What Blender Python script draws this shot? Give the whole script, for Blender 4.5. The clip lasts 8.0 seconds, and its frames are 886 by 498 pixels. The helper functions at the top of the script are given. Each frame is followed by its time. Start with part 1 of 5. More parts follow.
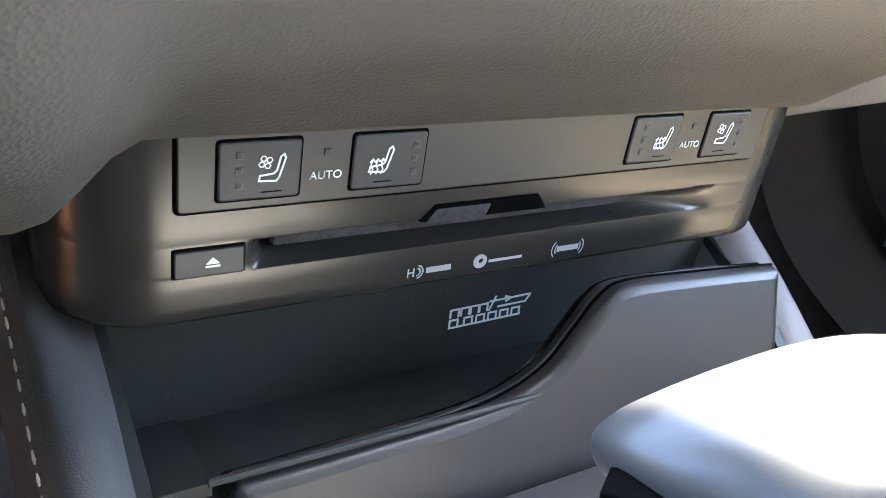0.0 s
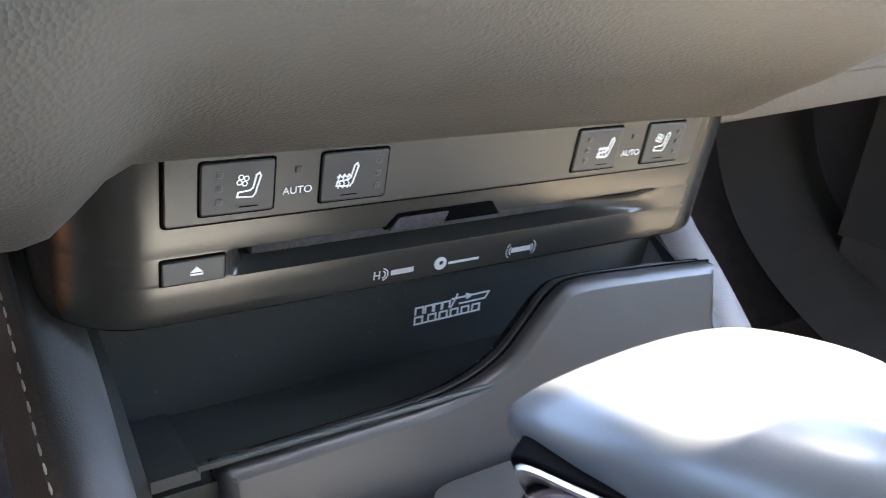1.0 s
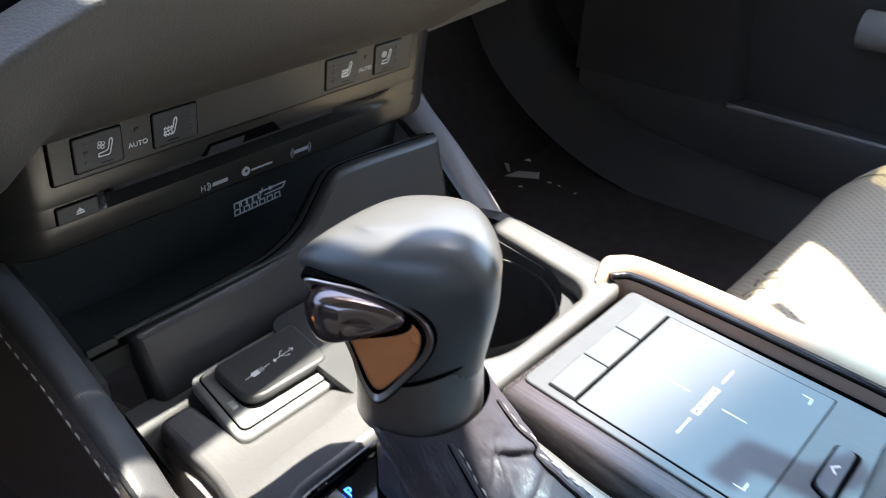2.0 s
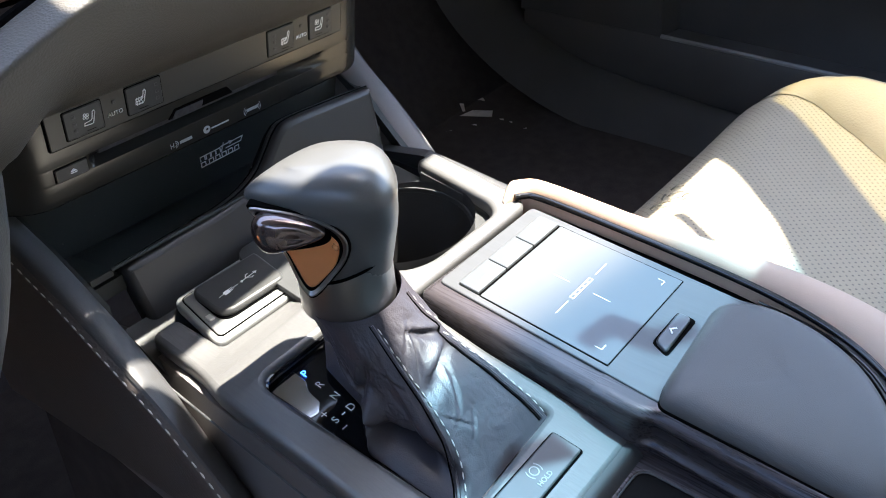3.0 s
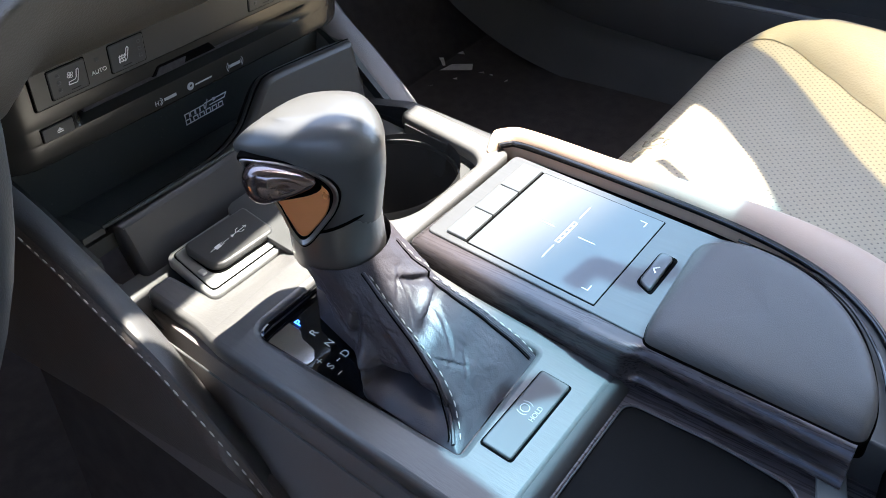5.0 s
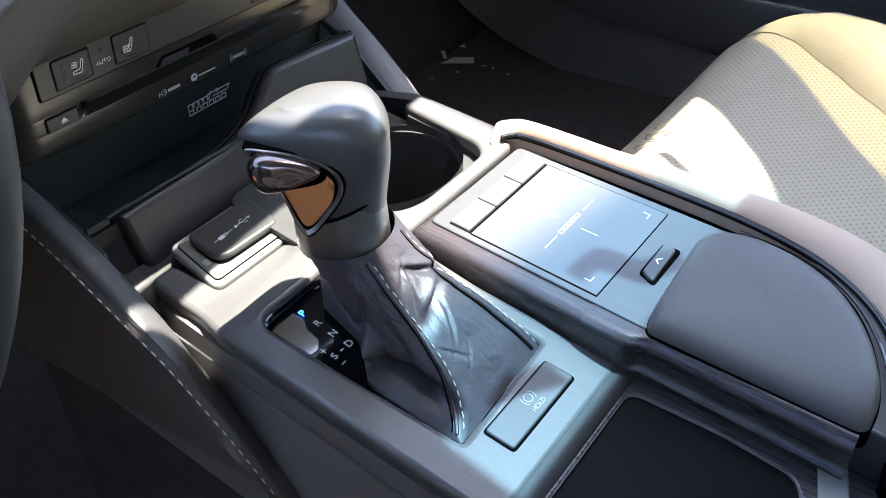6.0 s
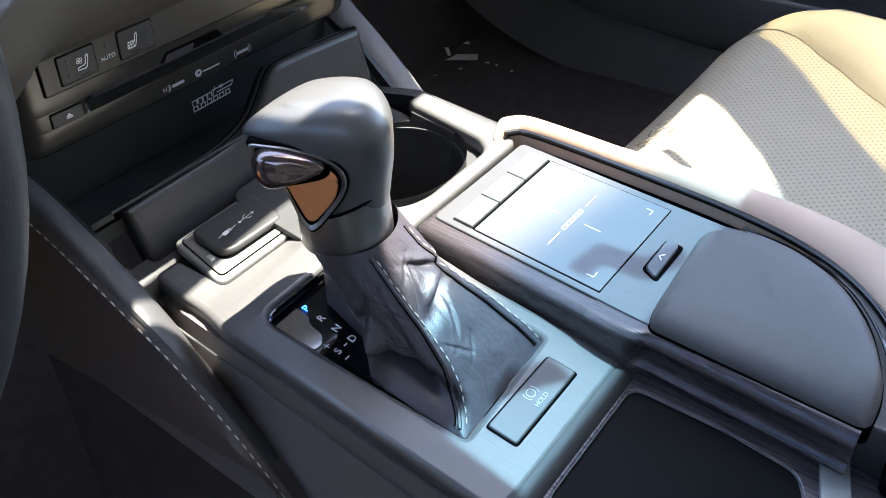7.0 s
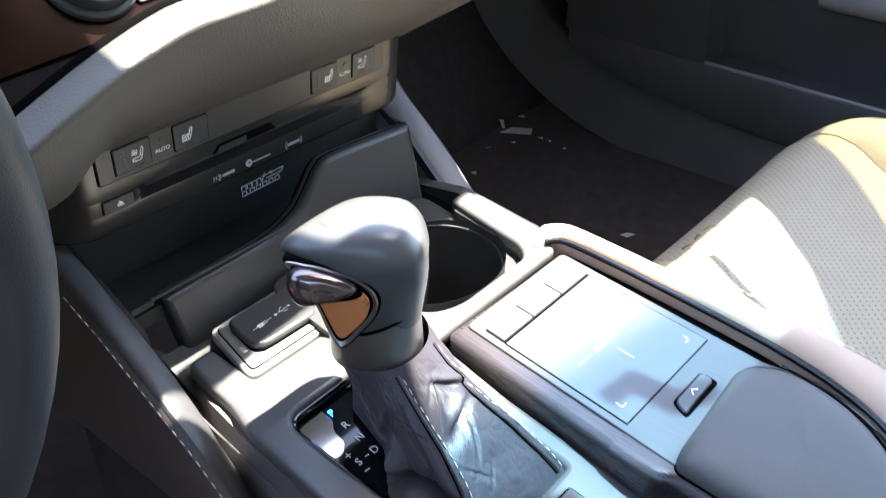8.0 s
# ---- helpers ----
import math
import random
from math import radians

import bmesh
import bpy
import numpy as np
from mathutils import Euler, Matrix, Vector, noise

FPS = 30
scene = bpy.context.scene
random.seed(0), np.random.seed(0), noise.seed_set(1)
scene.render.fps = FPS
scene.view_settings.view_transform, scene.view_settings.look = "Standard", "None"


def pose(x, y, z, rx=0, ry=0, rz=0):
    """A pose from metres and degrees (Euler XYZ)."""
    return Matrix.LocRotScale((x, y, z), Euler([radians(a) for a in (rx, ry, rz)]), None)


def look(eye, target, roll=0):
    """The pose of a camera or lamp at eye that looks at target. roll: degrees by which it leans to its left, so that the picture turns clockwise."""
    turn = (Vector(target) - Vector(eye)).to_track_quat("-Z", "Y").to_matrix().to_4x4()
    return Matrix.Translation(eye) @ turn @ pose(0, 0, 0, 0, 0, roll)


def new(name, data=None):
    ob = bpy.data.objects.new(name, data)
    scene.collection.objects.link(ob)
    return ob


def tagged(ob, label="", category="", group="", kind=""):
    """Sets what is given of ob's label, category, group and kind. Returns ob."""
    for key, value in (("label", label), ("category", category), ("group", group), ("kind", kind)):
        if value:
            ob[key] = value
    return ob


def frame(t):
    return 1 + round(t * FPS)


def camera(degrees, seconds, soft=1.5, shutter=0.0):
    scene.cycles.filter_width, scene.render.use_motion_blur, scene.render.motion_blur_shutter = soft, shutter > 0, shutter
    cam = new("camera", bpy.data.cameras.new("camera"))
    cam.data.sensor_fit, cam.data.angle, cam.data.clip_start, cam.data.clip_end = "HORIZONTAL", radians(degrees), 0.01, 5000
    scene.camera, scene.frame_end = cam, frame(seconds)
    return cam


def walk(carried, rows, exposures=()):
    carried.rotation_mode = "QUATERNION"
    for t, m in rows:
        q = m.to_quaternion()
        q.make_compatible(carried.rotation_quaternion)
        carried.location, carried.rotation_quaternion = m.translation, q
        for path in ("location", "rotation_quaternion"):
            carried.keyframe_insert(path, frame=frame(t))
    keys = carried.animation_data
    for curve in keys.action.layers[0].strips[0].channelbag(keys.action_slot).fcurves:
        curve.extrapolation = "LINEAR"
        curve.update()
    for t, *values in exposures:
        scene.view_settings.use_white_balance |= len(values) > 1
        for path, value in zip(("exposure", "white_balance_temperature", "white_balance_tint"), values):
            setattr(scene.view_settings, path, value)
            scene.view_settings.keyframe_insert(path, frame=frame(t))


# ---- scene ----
cam = camera(55.4, 8.0, soft=0.5, shutter=0.25)
PATH = [
    (0, (-0.158, -0.015, 0.161), (0.815, 1.562, -0.593), 3.9),
    (0.5, (-0.158, -0.015, 0.161), (0.817, 1.56, -0.592), 4.0),
    (1, (-0.167, -0.037, 0.175), (0.855, 1.503, -0.591), 3.6),
    (1.4, (-0.184, -0.080, 0.199), (0.939, 1.316, -0.690), 1.9),
    (1.5, (-0.190, -0.091, 0.207), (0.960, 1.265, -0.708), 1.6),
    (2, (-0.237, -0.140, 0.249), (1.031, 0.992, -0.805), 0.0),
    (2.1, (-0.244, -0.153, 0.256), (1.020, 0.967, -0.815), -0.3),
    (2.2, (-0.250, -0.166, 0.260), (1.009, 0.958, -0.816), -0.6),
    (3.3, (-0.286, -0.227, 0.301), (0.941, 0.796, -0.902), -3.6),
    (3.5, (-0.289, -0.229, 0.302), (0.939, 0.779, -0.914), -3.5),
    (4, (-0.289, -0.228, 0.299), (0.923, 0.771, -0.94), -4.0),
    (4.5, (-0.288, -0.226, 0.296), (0.919, 0.77, -0.95), -4.2),
    (6, (-0.292, -0.225, 0.294), (0.906, 0.763, -0.966), -4.0),
    (6.5, (-0.292, -0.225, 0.295), (0.903, 0.762, -0.969), -4.1),
    (7, (-0.293, -0.226, 0.294), (0.897, 0.767, -0.971), -4.1),
    (7.5, (-0.286, -0.221, 0.303), (0.905, 0.785, -0.95), -3.0),
    (8, (-0.271, -0.219, 0.322), (0.900, 0.899, -0.847), -2.2),
]
EXPOSURES = [(t, stops, 6850, 12) for t, stops in ((0.0, 4.92), (1.0, 4.84), (1.5, 4.02), (2.0, 3.08), (3.5, 3.25), (7.0, 3.27), (7.5, 3.42), (8.0, 3.66))]
walk(cam, [(t, look(eye, target, roll)) for t, eye, target, roll in PATH], EXPOSURES)

# ---- light: high sun through the glass, blue sky ----
SUN = Vector((0.27, -0.18, 1.0)).normalized()
world = bpy.data.worlds.new("sky")
scene.world = world
world.use_nodes = True
wn = world.node_tree.nodes
sky = wn.new("ShaderNodeTexSky")
sky.sky_type = "NISHITA"
sky.sun_disc = False
sky.sun_elevation = math.asin(SUN.z)
sky.sun_rotation = math.atan2(SUN.x, SUN.y)
world.node_tree.links.new(sky.outputs[0], wn["Background"].inputs[0])
wn["Background"].inputs[1].default_value = 0.15
sun_data = bpy.data.lights.new("sun", "SUN")
sun_data.energy, sun_data.angle, sun_data.color = 3.4, radians(0.53), (1.0, 0.97, 0.91)
sun = new("sun", sun_data)
sun.matrix_world = look(SUN * 3, (0, 0, 0))


# ---- materials ----
def material(name, base, rough=0.5, metal=0.0, spec=0.5, var=0.15, scale=40.0, bump=0.0, bump_scale=900.0, stretch=(1, 1, 1), coat=0.0, coat_rough=0.2, rvar=0.08, sheen=0.0, speck=0.0):
    """A surface with broad mottling, fine relief and uneven gloss."""
    m = bpy.data.materials.new(name)
    m.use_nodes = True
    nt = m.node_tree
    b = nt.nodes["Principled BSDF"]
    co = nt.nodes.new("ShaderNodeTexCoord")
    mp = nt.nodes.new("ShaderNodeMapping")
    mp.inputs["Scale"].default_value = stretch
    nt.links.new(co.outputs["Object"], mp.inputs[0])
    big = nt.nodes.new("ShaderNodeTexNoise")
    big.inputs["Scale"].default_value, big.inputs["Detail"].default_value = scale, 6.0
    nt.links.new(mp.outputs[0], big.inputs["Vector"])
    ramp = nt.nodes.new("ShaderNodeMix")
    ramp.data_type = "RGBA"
    ramp.inputs["A"].default_value = (*[c * (1 - var) for c in base], 1)
    ramp.inputs["B"].default_value = (*[min(1, c * (1 + var)) for c in base], 1)
    nt.links.new(big.outputs[0], ramp.inputs["Factor"])
    colour = ramp.outputs["Result"]
    if speck:
        dust = nt.nodes.new("ShaderNodeTexNoise")
        dust.inputs["Scale"].default_value, dust.inputs["Detail"].default_value = 420.0, 2.0
        nt.links.new(co.outputs["Object"], dust.inputs["Vector"])
        cut = nt.nodes.new("ShaderNodeMapRange")
        cut.inputs["From Min"].default_value, cut.inputs["From Max"].default_value = 0.70, 0.78
        cut.inputs["To Max"].default_value = speck
        nt.links.new(dust.outputs[0], cut.inputs[0])
        mixd = nt.nodes.new("ShaderNodeMix")
        mixd.data_type = "RGBA"
        mixd.inputs["B"].default_value = (0.5, 0.48, 0.44, 1)
        nt.links.new(cut.outputs[0], mixd.inputs["Factor"])
        nt.links.new(colour, mixd.inputs["A"])
        colour = mixd.outputs["Result"]
    nt.links.new(colour, b.inputs["Base Color"])
    rr = nt.nodes.new("ShaderNodeMapRange")
    rr.inputs["To Min"].default_value, rr.inputs["To Max"].default_value = max(0.02, rough - rvar), rough + rvar
    nt.links.new(big.outputs[0], rr.inputs[0])
    nt.links.new(rr.outputs[0], b.inputs["Roughness"])
    b.inputs["Metallic"].default_value = metal
    b.inputs["Specular IOR Level"].default_value = spec
    b.inputs["Coat Weight"].default_value, b.inputs["Coat Roughness"].default_value = coat, coat_rough
    b.inputs["Sheen Weight"].default_value = sheen
    if bump:
        fine = nt.nodes.new("ShaderNodeTexNoise")
        fine.inputs["Scale"].default_value, fine.inputs["Detail"].default_value = bump_scale, 4.0
        nt.links.new(mp.outputs[0], fine.inputs["Vector"])
        bp = nt.nodes.new("ShaderNodeBump")
        bp.inputs["Strength"].default_value, bp.inputs["Distance"].default_value = bump, 0.0006
        nt.links.new(fine.outputs[0], bp.inputs["Height"])
        nt.links.new(bp.outputs[0], b.inputs["Normal"])
    return m


def leather(name, base, rough=0.45, pebble=700.0, depth=0.35, coat=0.0, wrinkle=0.0, crease=0.0):
    """Leather: a cell grain over soft mottling, with broad creases where asked for."""
    m = material(name, base, rough, 0.0, 0.5, 0.12, 25.0, coat=coat)
    nt = m.node_tree
    b = nt.nodes["Principled BSDF"]
    co = nt.nodes["Texture Coordinate"]
    cell = nt.nodes.new("ShaderNodeTexVoronoi")
    cell.inputs["Scale"].default_value = pebble
    nt.links.new(co.outputs["Object"], cell.inputs["Vector"])
    bp = nt.nodes.new("ShaderNodeBump")
    bp.inputs["Strength"].default_value, bp.inputs["Distance"].default_value = depth, 0.0007
    nt.links.new(cell.outputs["Distance"], bp.inputs["Height"])
    if wrinkle:
        fold = nt.nodes.new("ShaderNodeTexNoise")
        fold.inputs["Scale"].default_value, fold.inputs["Detail"].default_value, fold.inputs["Distortion"].default_value = 70.0, 5.0, 1.5
        nt.links.new(co.outputs["Object"], fold.inputs["Vector"])
        b2 = nt.nodes.new("ShaderNodeBump")
        b2.inputs["Strength"].default_value, b2.inputs["Distance"].default_value = wrinkle, 0.004
        nt.links.new(fold.outputs[0], b2.inputs["Height"])
        nt.links.new(b2.outputs[0], bp.inputs["Normal"])
        if crease:
            # thin sharp lines where the leather folds
            line = nt.nodes.new("ShaderNodeTexNoise")
            line.inputs["Scale"].default_value, line.inputs["Detail"].default_value, line.inputs["Distortion"].default_value = 48.0, 3.0, 0.8
            nt.links.new(co.outputs["Object"], line.inputs["Vector"])
            off = nt.nodes.new("ShaderNodeMath")
            off.operation = "SUBTRACT"
            off.inputs[1].default_value = 0.5
            nt.links.new(line.outputs[0], off.inputs[0])
            mag = nt.nodes.new("ShaderNodeMath")
            mag.operation = "ABSOLUTE"
            nt.links.new(off.outputs[0], mag.inputs[0])
            cut = nt.nodes.new("ShaderNodeMapRange")
            cut.inputs["From Max"].default_value = 0.035
            nt.links.new(mag.outputs[0], cut.inputs[0])
            b3 = nt.nodes.new("ShaderNodeBump")
            b3.inputs["Strength"].default_value, b3.inputs["Distance"].default_value = crease, 0.0009
            nt.links.new(cut.outputs[0], b3.inputs["Height"])
            nt.links.new(b3.outputs[0], b2.inputs["Normal"])
    nt.links.new(bp.outputs[0], b.inputs["Normal"])
    return m


def perforated(name, base):
    """Seat leather with rows of small punched holes."""
    m = leather(name, base, 0.5, 500.0, 0.2)
    nt = m.node_tree
    b = nt.nodes["Principled BSDF"]
    co = nt.nodes["Texture Coordinate"]
    dots = nt.nodes.new("ShaderNodeTexVoronoi")
    dots.inputs["Scale"].default_value, dots.inputs["Randomness"].default_value = 190.0, 0.0
    mp = nt.nodes.new("ShaderNodeMapping")
    mp.inputs["Rotation"].default_value = (0, 0, radians(45))
    mp.inputs["Scale"].default_value = (1, 1, 0.0)
    nt.links.new(co.outputs["Object"], mp.inputs[0])
    nt.links.new(mp.outputs[0], dots.inputs["Vector"])
    cut = nt.nodes.new("ShaderNodeMapRange")
    cut.inputs["From Min"].default_value, cut.inputs["From Max"].default_value = 0.14, 0.22
    cut.inputs["To Min"].default_value, cut.inputs["To Max"].default_value = 1.0, 0.0
    nt.links.new(dots.outputs["Distance"], cut.inputs[0])
    mix = nt.nodes.new("ShaderNodeMix")
    mix.data_type = "RGBA"
    mix.inputs["B"].default_value = (0.19, 0.16, 0.12, 1)
    nt.links.new(b.inputs["Base Color"].links[0].from_socket, mix.inputs["A"])
    nt.links.new(cut.outputs[0], mix.inputs["Factor"])
    nt.links.new(mix.outputs["Result"], b.inputs["Base Color"])
    return m


M_PAD = leather("dash_leather", (0.102, 0.090, 0.078), 0.5, 780.0, 0.27)
M_PANEL = material("satin_panel", (0.050, 0.047, 0.042), 0.27, 0.45, 0.4, 0.03, 6.0, rvar=0.008)
M_PLATE = material("switch_plate_satin", (0.058, 0.055, 0.050), 0.40, 0.2, 0.5, 0.04, 30.0, rvar=0.02, bump=0.03)
M_SWITCH = material("switch_plastic", (0.045, 0.045, 0.045), 0.45, 0.0, 0.5, 0.1, 60.0, bump=0.05)
M_BLACK = material("black_plastic", (0.045, 0.046, 0.047), 0.5, 0.0, 0.4, 0.2, 30.0, bump=0.10, bump_scale=1500.0, speck=0.05)
M_TRAY = material("tray_plastic", (0.034, 0.037, 0.035), 0.5, 0.0, 0.4, 0.15, 20.0, bump=0.08, bump_scale=1500.0, speck=0.10)
# near-black that puts the shade of gaps and hollows into colour; also prints switch marks
M_VOID = material("gap_shade_black", (0.0015, 0.0015, 0.0016), 0.8, 0.0, 0.03)
# brown metal tone stands for the tan cabin mirrored in dark gloss
M_FASCIA = material("fascia_tan_reflection", (0.030, 0.017, 0.012), 0.22, 1.0, 0.5, 0.3, 30.0)
M_HOLD = material("hold_key_satin", (0.095, 0.095, 0.098), 0.4, 0.1, 0.5, 0.08, 60.0)
M_CUP = material("cup_rubber", (0.045, 0.043, 0.043), 0.55, 0.0, 0.3)
M_PIANO = material("gloss_black", (0.008, 0.008, 0.009), 0.06, 0.0, 0.5, 0.1, 20.0, rvar=0.02)
M_TRIM = material("brushed_trim", (0.120, 0.117, 0.117), 0.36, 0.15, 0.5, 0.16, 1100.0, bump=0.16, bump_scale=1300.0, stretch=(1, 0.03, 1), rvar=0.05)
M_BOX = material("satin_dark", (0.064, 0.062, 0.063), 0.30, 0.35, 0.5, 0.15, 40.0, bump=0.12, bump_scale=400.0, stretch=(1, 0.06, 1))
M_RAIL = material("brushed_dark", (0.082, 0.070, 0.076), 0.28, 0.45, 0.5, 0.35, 900.0, bump=0.10, bump_scale=1100.0, stretch=(1, 0.03, 1), rvar=0.08)
M_LID = leather("lid_grain", (0.036, 0.035, 0.036), 0.34, 2400.0, 0.08)
M_FACE = material("face_satin", (0.110, 0.112, 0.117), 0.36, 0.35, 0.5, 0.10, 500.0, bump=0.08, bump_scale=600.0, stretch=(1, 0.05, 1))
M_PADFACE = material("touch_surface", (0.125, 0.133, 0.142), 0.35, 0.35, 0.5, 0.05, 30.0, rvar=0.02)
M_SILVER = material("satin_silver", (0.62, 0.62, 0.60), 0.35, 0.6, 0.5, 0.06, 50.0)
M_FRAME = material("frame_satin", (0.32, 0.32, 0.31), 0.34, 0.4, 0.5, 0.06, 50.0)
M_CHROME = material("polished_metal", (0.62, 0.60, 0.58), 0.10, 1.0, 0.5, 0.05, 60.0, rvar=0.03)
M_BAY = material("bay_satin", (0.27, 0.27, 0.265), 0.30, 0.3, 0.5, 0.06, 50.0)
M_SMOKE = material("smoked_metal", (0.30, 0.285, 0.275), 0.33, 0.95, 0.5, 0.08, 50.0, bump=0.08, bump_scale=300.0, stretch=(1, 1, 0.05))
M_BRONZE = material("bronze_metal", (0.84, 0.33, 0.135), 0.30, 0.6, 0.5, 0.08, 90.0, bump=0.04, bump_scale=300.0, speck=0.03)
M_BUTTON = material("gloss_smoke", (0.17, 0.125, 0.120), 0.17, 0.85, 0.5, 0.1, 50.0, coat=0.8, coat_rough=0.05, rvar=0.03)
M_KNOB = leather("knob_leather", (0.080, 0.078, 0.077), 0.36, 2600.0, 0.014, coat=0.3)
M_BOOT = leather("boot_leather", (0.047, 0.041, 0.049), 0.40, 1300.0, 0.13, coat=0.0, wrinkle=0.07, crease=0.06)
M_ARM = leather("armrest_leather", (0.098, 0.092, 0.091), 0.46, 2200.0, 0.14, wrinkle=0.02)
M_KNEE = leather("knee_leather", (0.066, 0.064, 0.065), 0.50, 1500.0, 0.14)
M_SIDE = leather("side_grain", (0.165, 0.145, 0.140), 0.5, 1300.0, 0.2)
M_TAN = leather("tan_leather", (0.60, 0.41, 0.30), 0.5, 1500.0, 0.10)
M_CREAM = leather("cream_leather", (0.52, 0.42, 0.28), 0.5, 450.0, 0.3)
M_PERF = perforated("perforated_cream", (0.40, 0.33, 0.235))
M_THREAD = material("thread", (0.55, 0.51, 0.48), 0.7, 0.0, 0.3, 0.1, 200.0)
M_WHITE = material("print_white", (0.90, 0.90, 0.90), 0.5, 0.0, 0.4, 0.03, 50.0)
M_GREY = material("print_grey", (0.42, 0.43, 0.44), 0.5, 0.0, 0.4, 0.03, 50.0)
M_CARPET = material("carpet", (0.060, 0.050, 0.048), 0.95, 0.0, 0.1, 0.4, 60.0, bump=0.8, bump_scale=700.0)
M_DOOR = material("door_plastic", (0.085, 0.080, 0.079), 0.55, 0.0, 0.4, 0.15, 15.0, bump=0.1)
M_WHEEL = leather("wheel_leather", (0.055, 0.055, 0.056), 0.42, 1400.0, 0.12)
M_FELT = material("felt", (0.055, 0.052, 0.056), 0.95, 0.0, 0.1, 0.5, 300.0, bump=1.0, bump_scale=900.0)
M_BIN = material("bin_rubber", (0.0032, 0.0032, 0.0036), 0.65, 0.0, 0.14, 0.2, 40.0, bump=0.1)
M_ORANGE = leather("orange_tan_leather", (0.55, 0.23, 0.09), 0.5, 900.0, 0.2)
M_SILL = material("sill_plastic", (0.072, 0.068, 0.067), 0.6, 0.0, 0.3, 0.2, 15.0, bump=0.2)
M_LEDGE = material("ledge_plastic", (0.26, 0.25, 0.245), 0.5, 0.0, 0.4, 0.15, 25.0, bump=0.1)
M_LINER = material("headliner", (0.44, 0.41, 0.36), 0.9, 0.0, 0.2, 0.08, 60.0)
M_PAPER = material("paper_scrap", (0.82, 0.76, 0.74), 0.7, 0.0, 0.3, 0.25, 80.0)
M_BLUE = bpy.data.materials.new("blue_letter")
M_BLUE.use_nodes = True
M_BLUE.node_tree.nodes["Principled BSDF"].inputs["Base Color"].default_value = (0.02, 0.10, 0.9, 1)
M_BLUE.node_tree.nodes["Principled BSDF"].inputs["Emission Color"].default_value = (0.02, 0.15, 1, 1)
M_BLUE.node_tree.nodes["Principled BSDF"].inputs["Emission Strength"].default_value = 1.2


# ---- building helpers ----
def mesh_ob(name, me, mat, parent=None, label="", smooth=True):
    ob = new(name, me)
    if mat and not me.materials:
        me.materials.append(mat)
    if smooth:
        me.shade_smooth()
        me.set_sharp_from_angle(angle=radians(38))
    if parent is not None:
        ob.parent = parent
    if label:
        ob["label"] = label
    return ob


def part(name, bm, mat, parent=None, label="", smooth=True):
    bmesh.ops.recalc_face_normals(bm, faces=bm.faces)
    me = bpy.data.meshes.new(name)
    bm.to_mesh(me)
    bm.free()
    return mesh_ob(name, me, mat, parent, label, smooth)


def thing(name, label, category, group="", kind=""):
    return tagged(new(name), label, category, group, kind)


def basis(origin, ex, ey):
    """A plane's pose: ex along its width, ey up it, the normal toward the viewer."""
    ex, ey = Vector(ex).normalized(), Vector(ey).normalized()
    n = ex.cross(ey).normalized()
    ey = n.cross(ex)
    m = Matrix((ex, ey, n)).transposed().to_4x4()
    m.translation = Vector(origin)
    return m


def rounded(points, radii, steps=5):
    """A closed outline with each corner rounded."""
    out, n = [], len(points)
    if not isinstance(radii, (list, tuple)):
        radii = [radii] * n
    for i in range(n):
        p, a, c = Vector(points[i]), Vector(points[i - 1]), Vector(points[(i + 1) % n])
        da, dc = (a - p), (c - p)
        r = min(radii[i], da.length * 0.49, dc.length * 0.49)
        if r < 1e-5:
            out.append(p)
            continue
        pa, pc = p + da.normalized() * r, p + dc.normalized() * r
        for k in range(steps + 1):
            t = k / steps
            out.append(pa * (1 - t) ** 2 + p * 2 * t * (1 - t) + pc * t ** 2)
    return out


def rrect(x0, y0, x1, y1, r, steps=5):
    return rounded([(x0, y0), (x1, y0), (x1, y1), (x0, y1)], r, steps)


def circle(cx, cy, r, n=28):
    return [Vector((cx + r * math.cos(2 * math.pi * i / n), cy + r * math.sin(2 * math.pi * i / n))) for i in range(n)]


def curve_mesh(name, splines, thick, bevel):
    cu = bpy.data.curves.new(name, "CURVE")
    cu.dimensions, cu.fill_mode = "2D", "BOTH"
    cu.extrude, cu.bevel_depth, cu.bevel_resolution, cu.offset = max(thick / 2 - bevel, 0.0), bevel, 2, -bevel
    for pts in splines:
        sp = cu.splines.new("POLY")
        sp.points.add(len(pts) - 1)
        for q, p in zip(sp.points, pts):
            q.co = (p[0], p[1], 0, 1)
        sp.use_cyclic_u = True
    ob = bpy.data.objects.new(name, cu)
    scene.collection.objects.link(ob)
    me = bpy.data.meshes.new_from_object(ob.evaluated_get(bpy.context.evaluated_depsgraph_get()))
    bpy.data.objects.remove(ob)
    bpy.data.curves.remove(cu)
    return me


def plate(name, outline, mat, m, parent, holes=(), thick=0.003, bevel=0.0005, top=0.0, label=""):
    """A flat piece cut to an outline, with holes; its upper face lies top metres over the plane m."""
    me = curve_mesh(name, [outline, *holes], thick, bevel)
    me.transform(m @ Matrix.Translation((0, 0, top - thick / 2)))
    return mesh_ob(name, me, mat, parent, label)


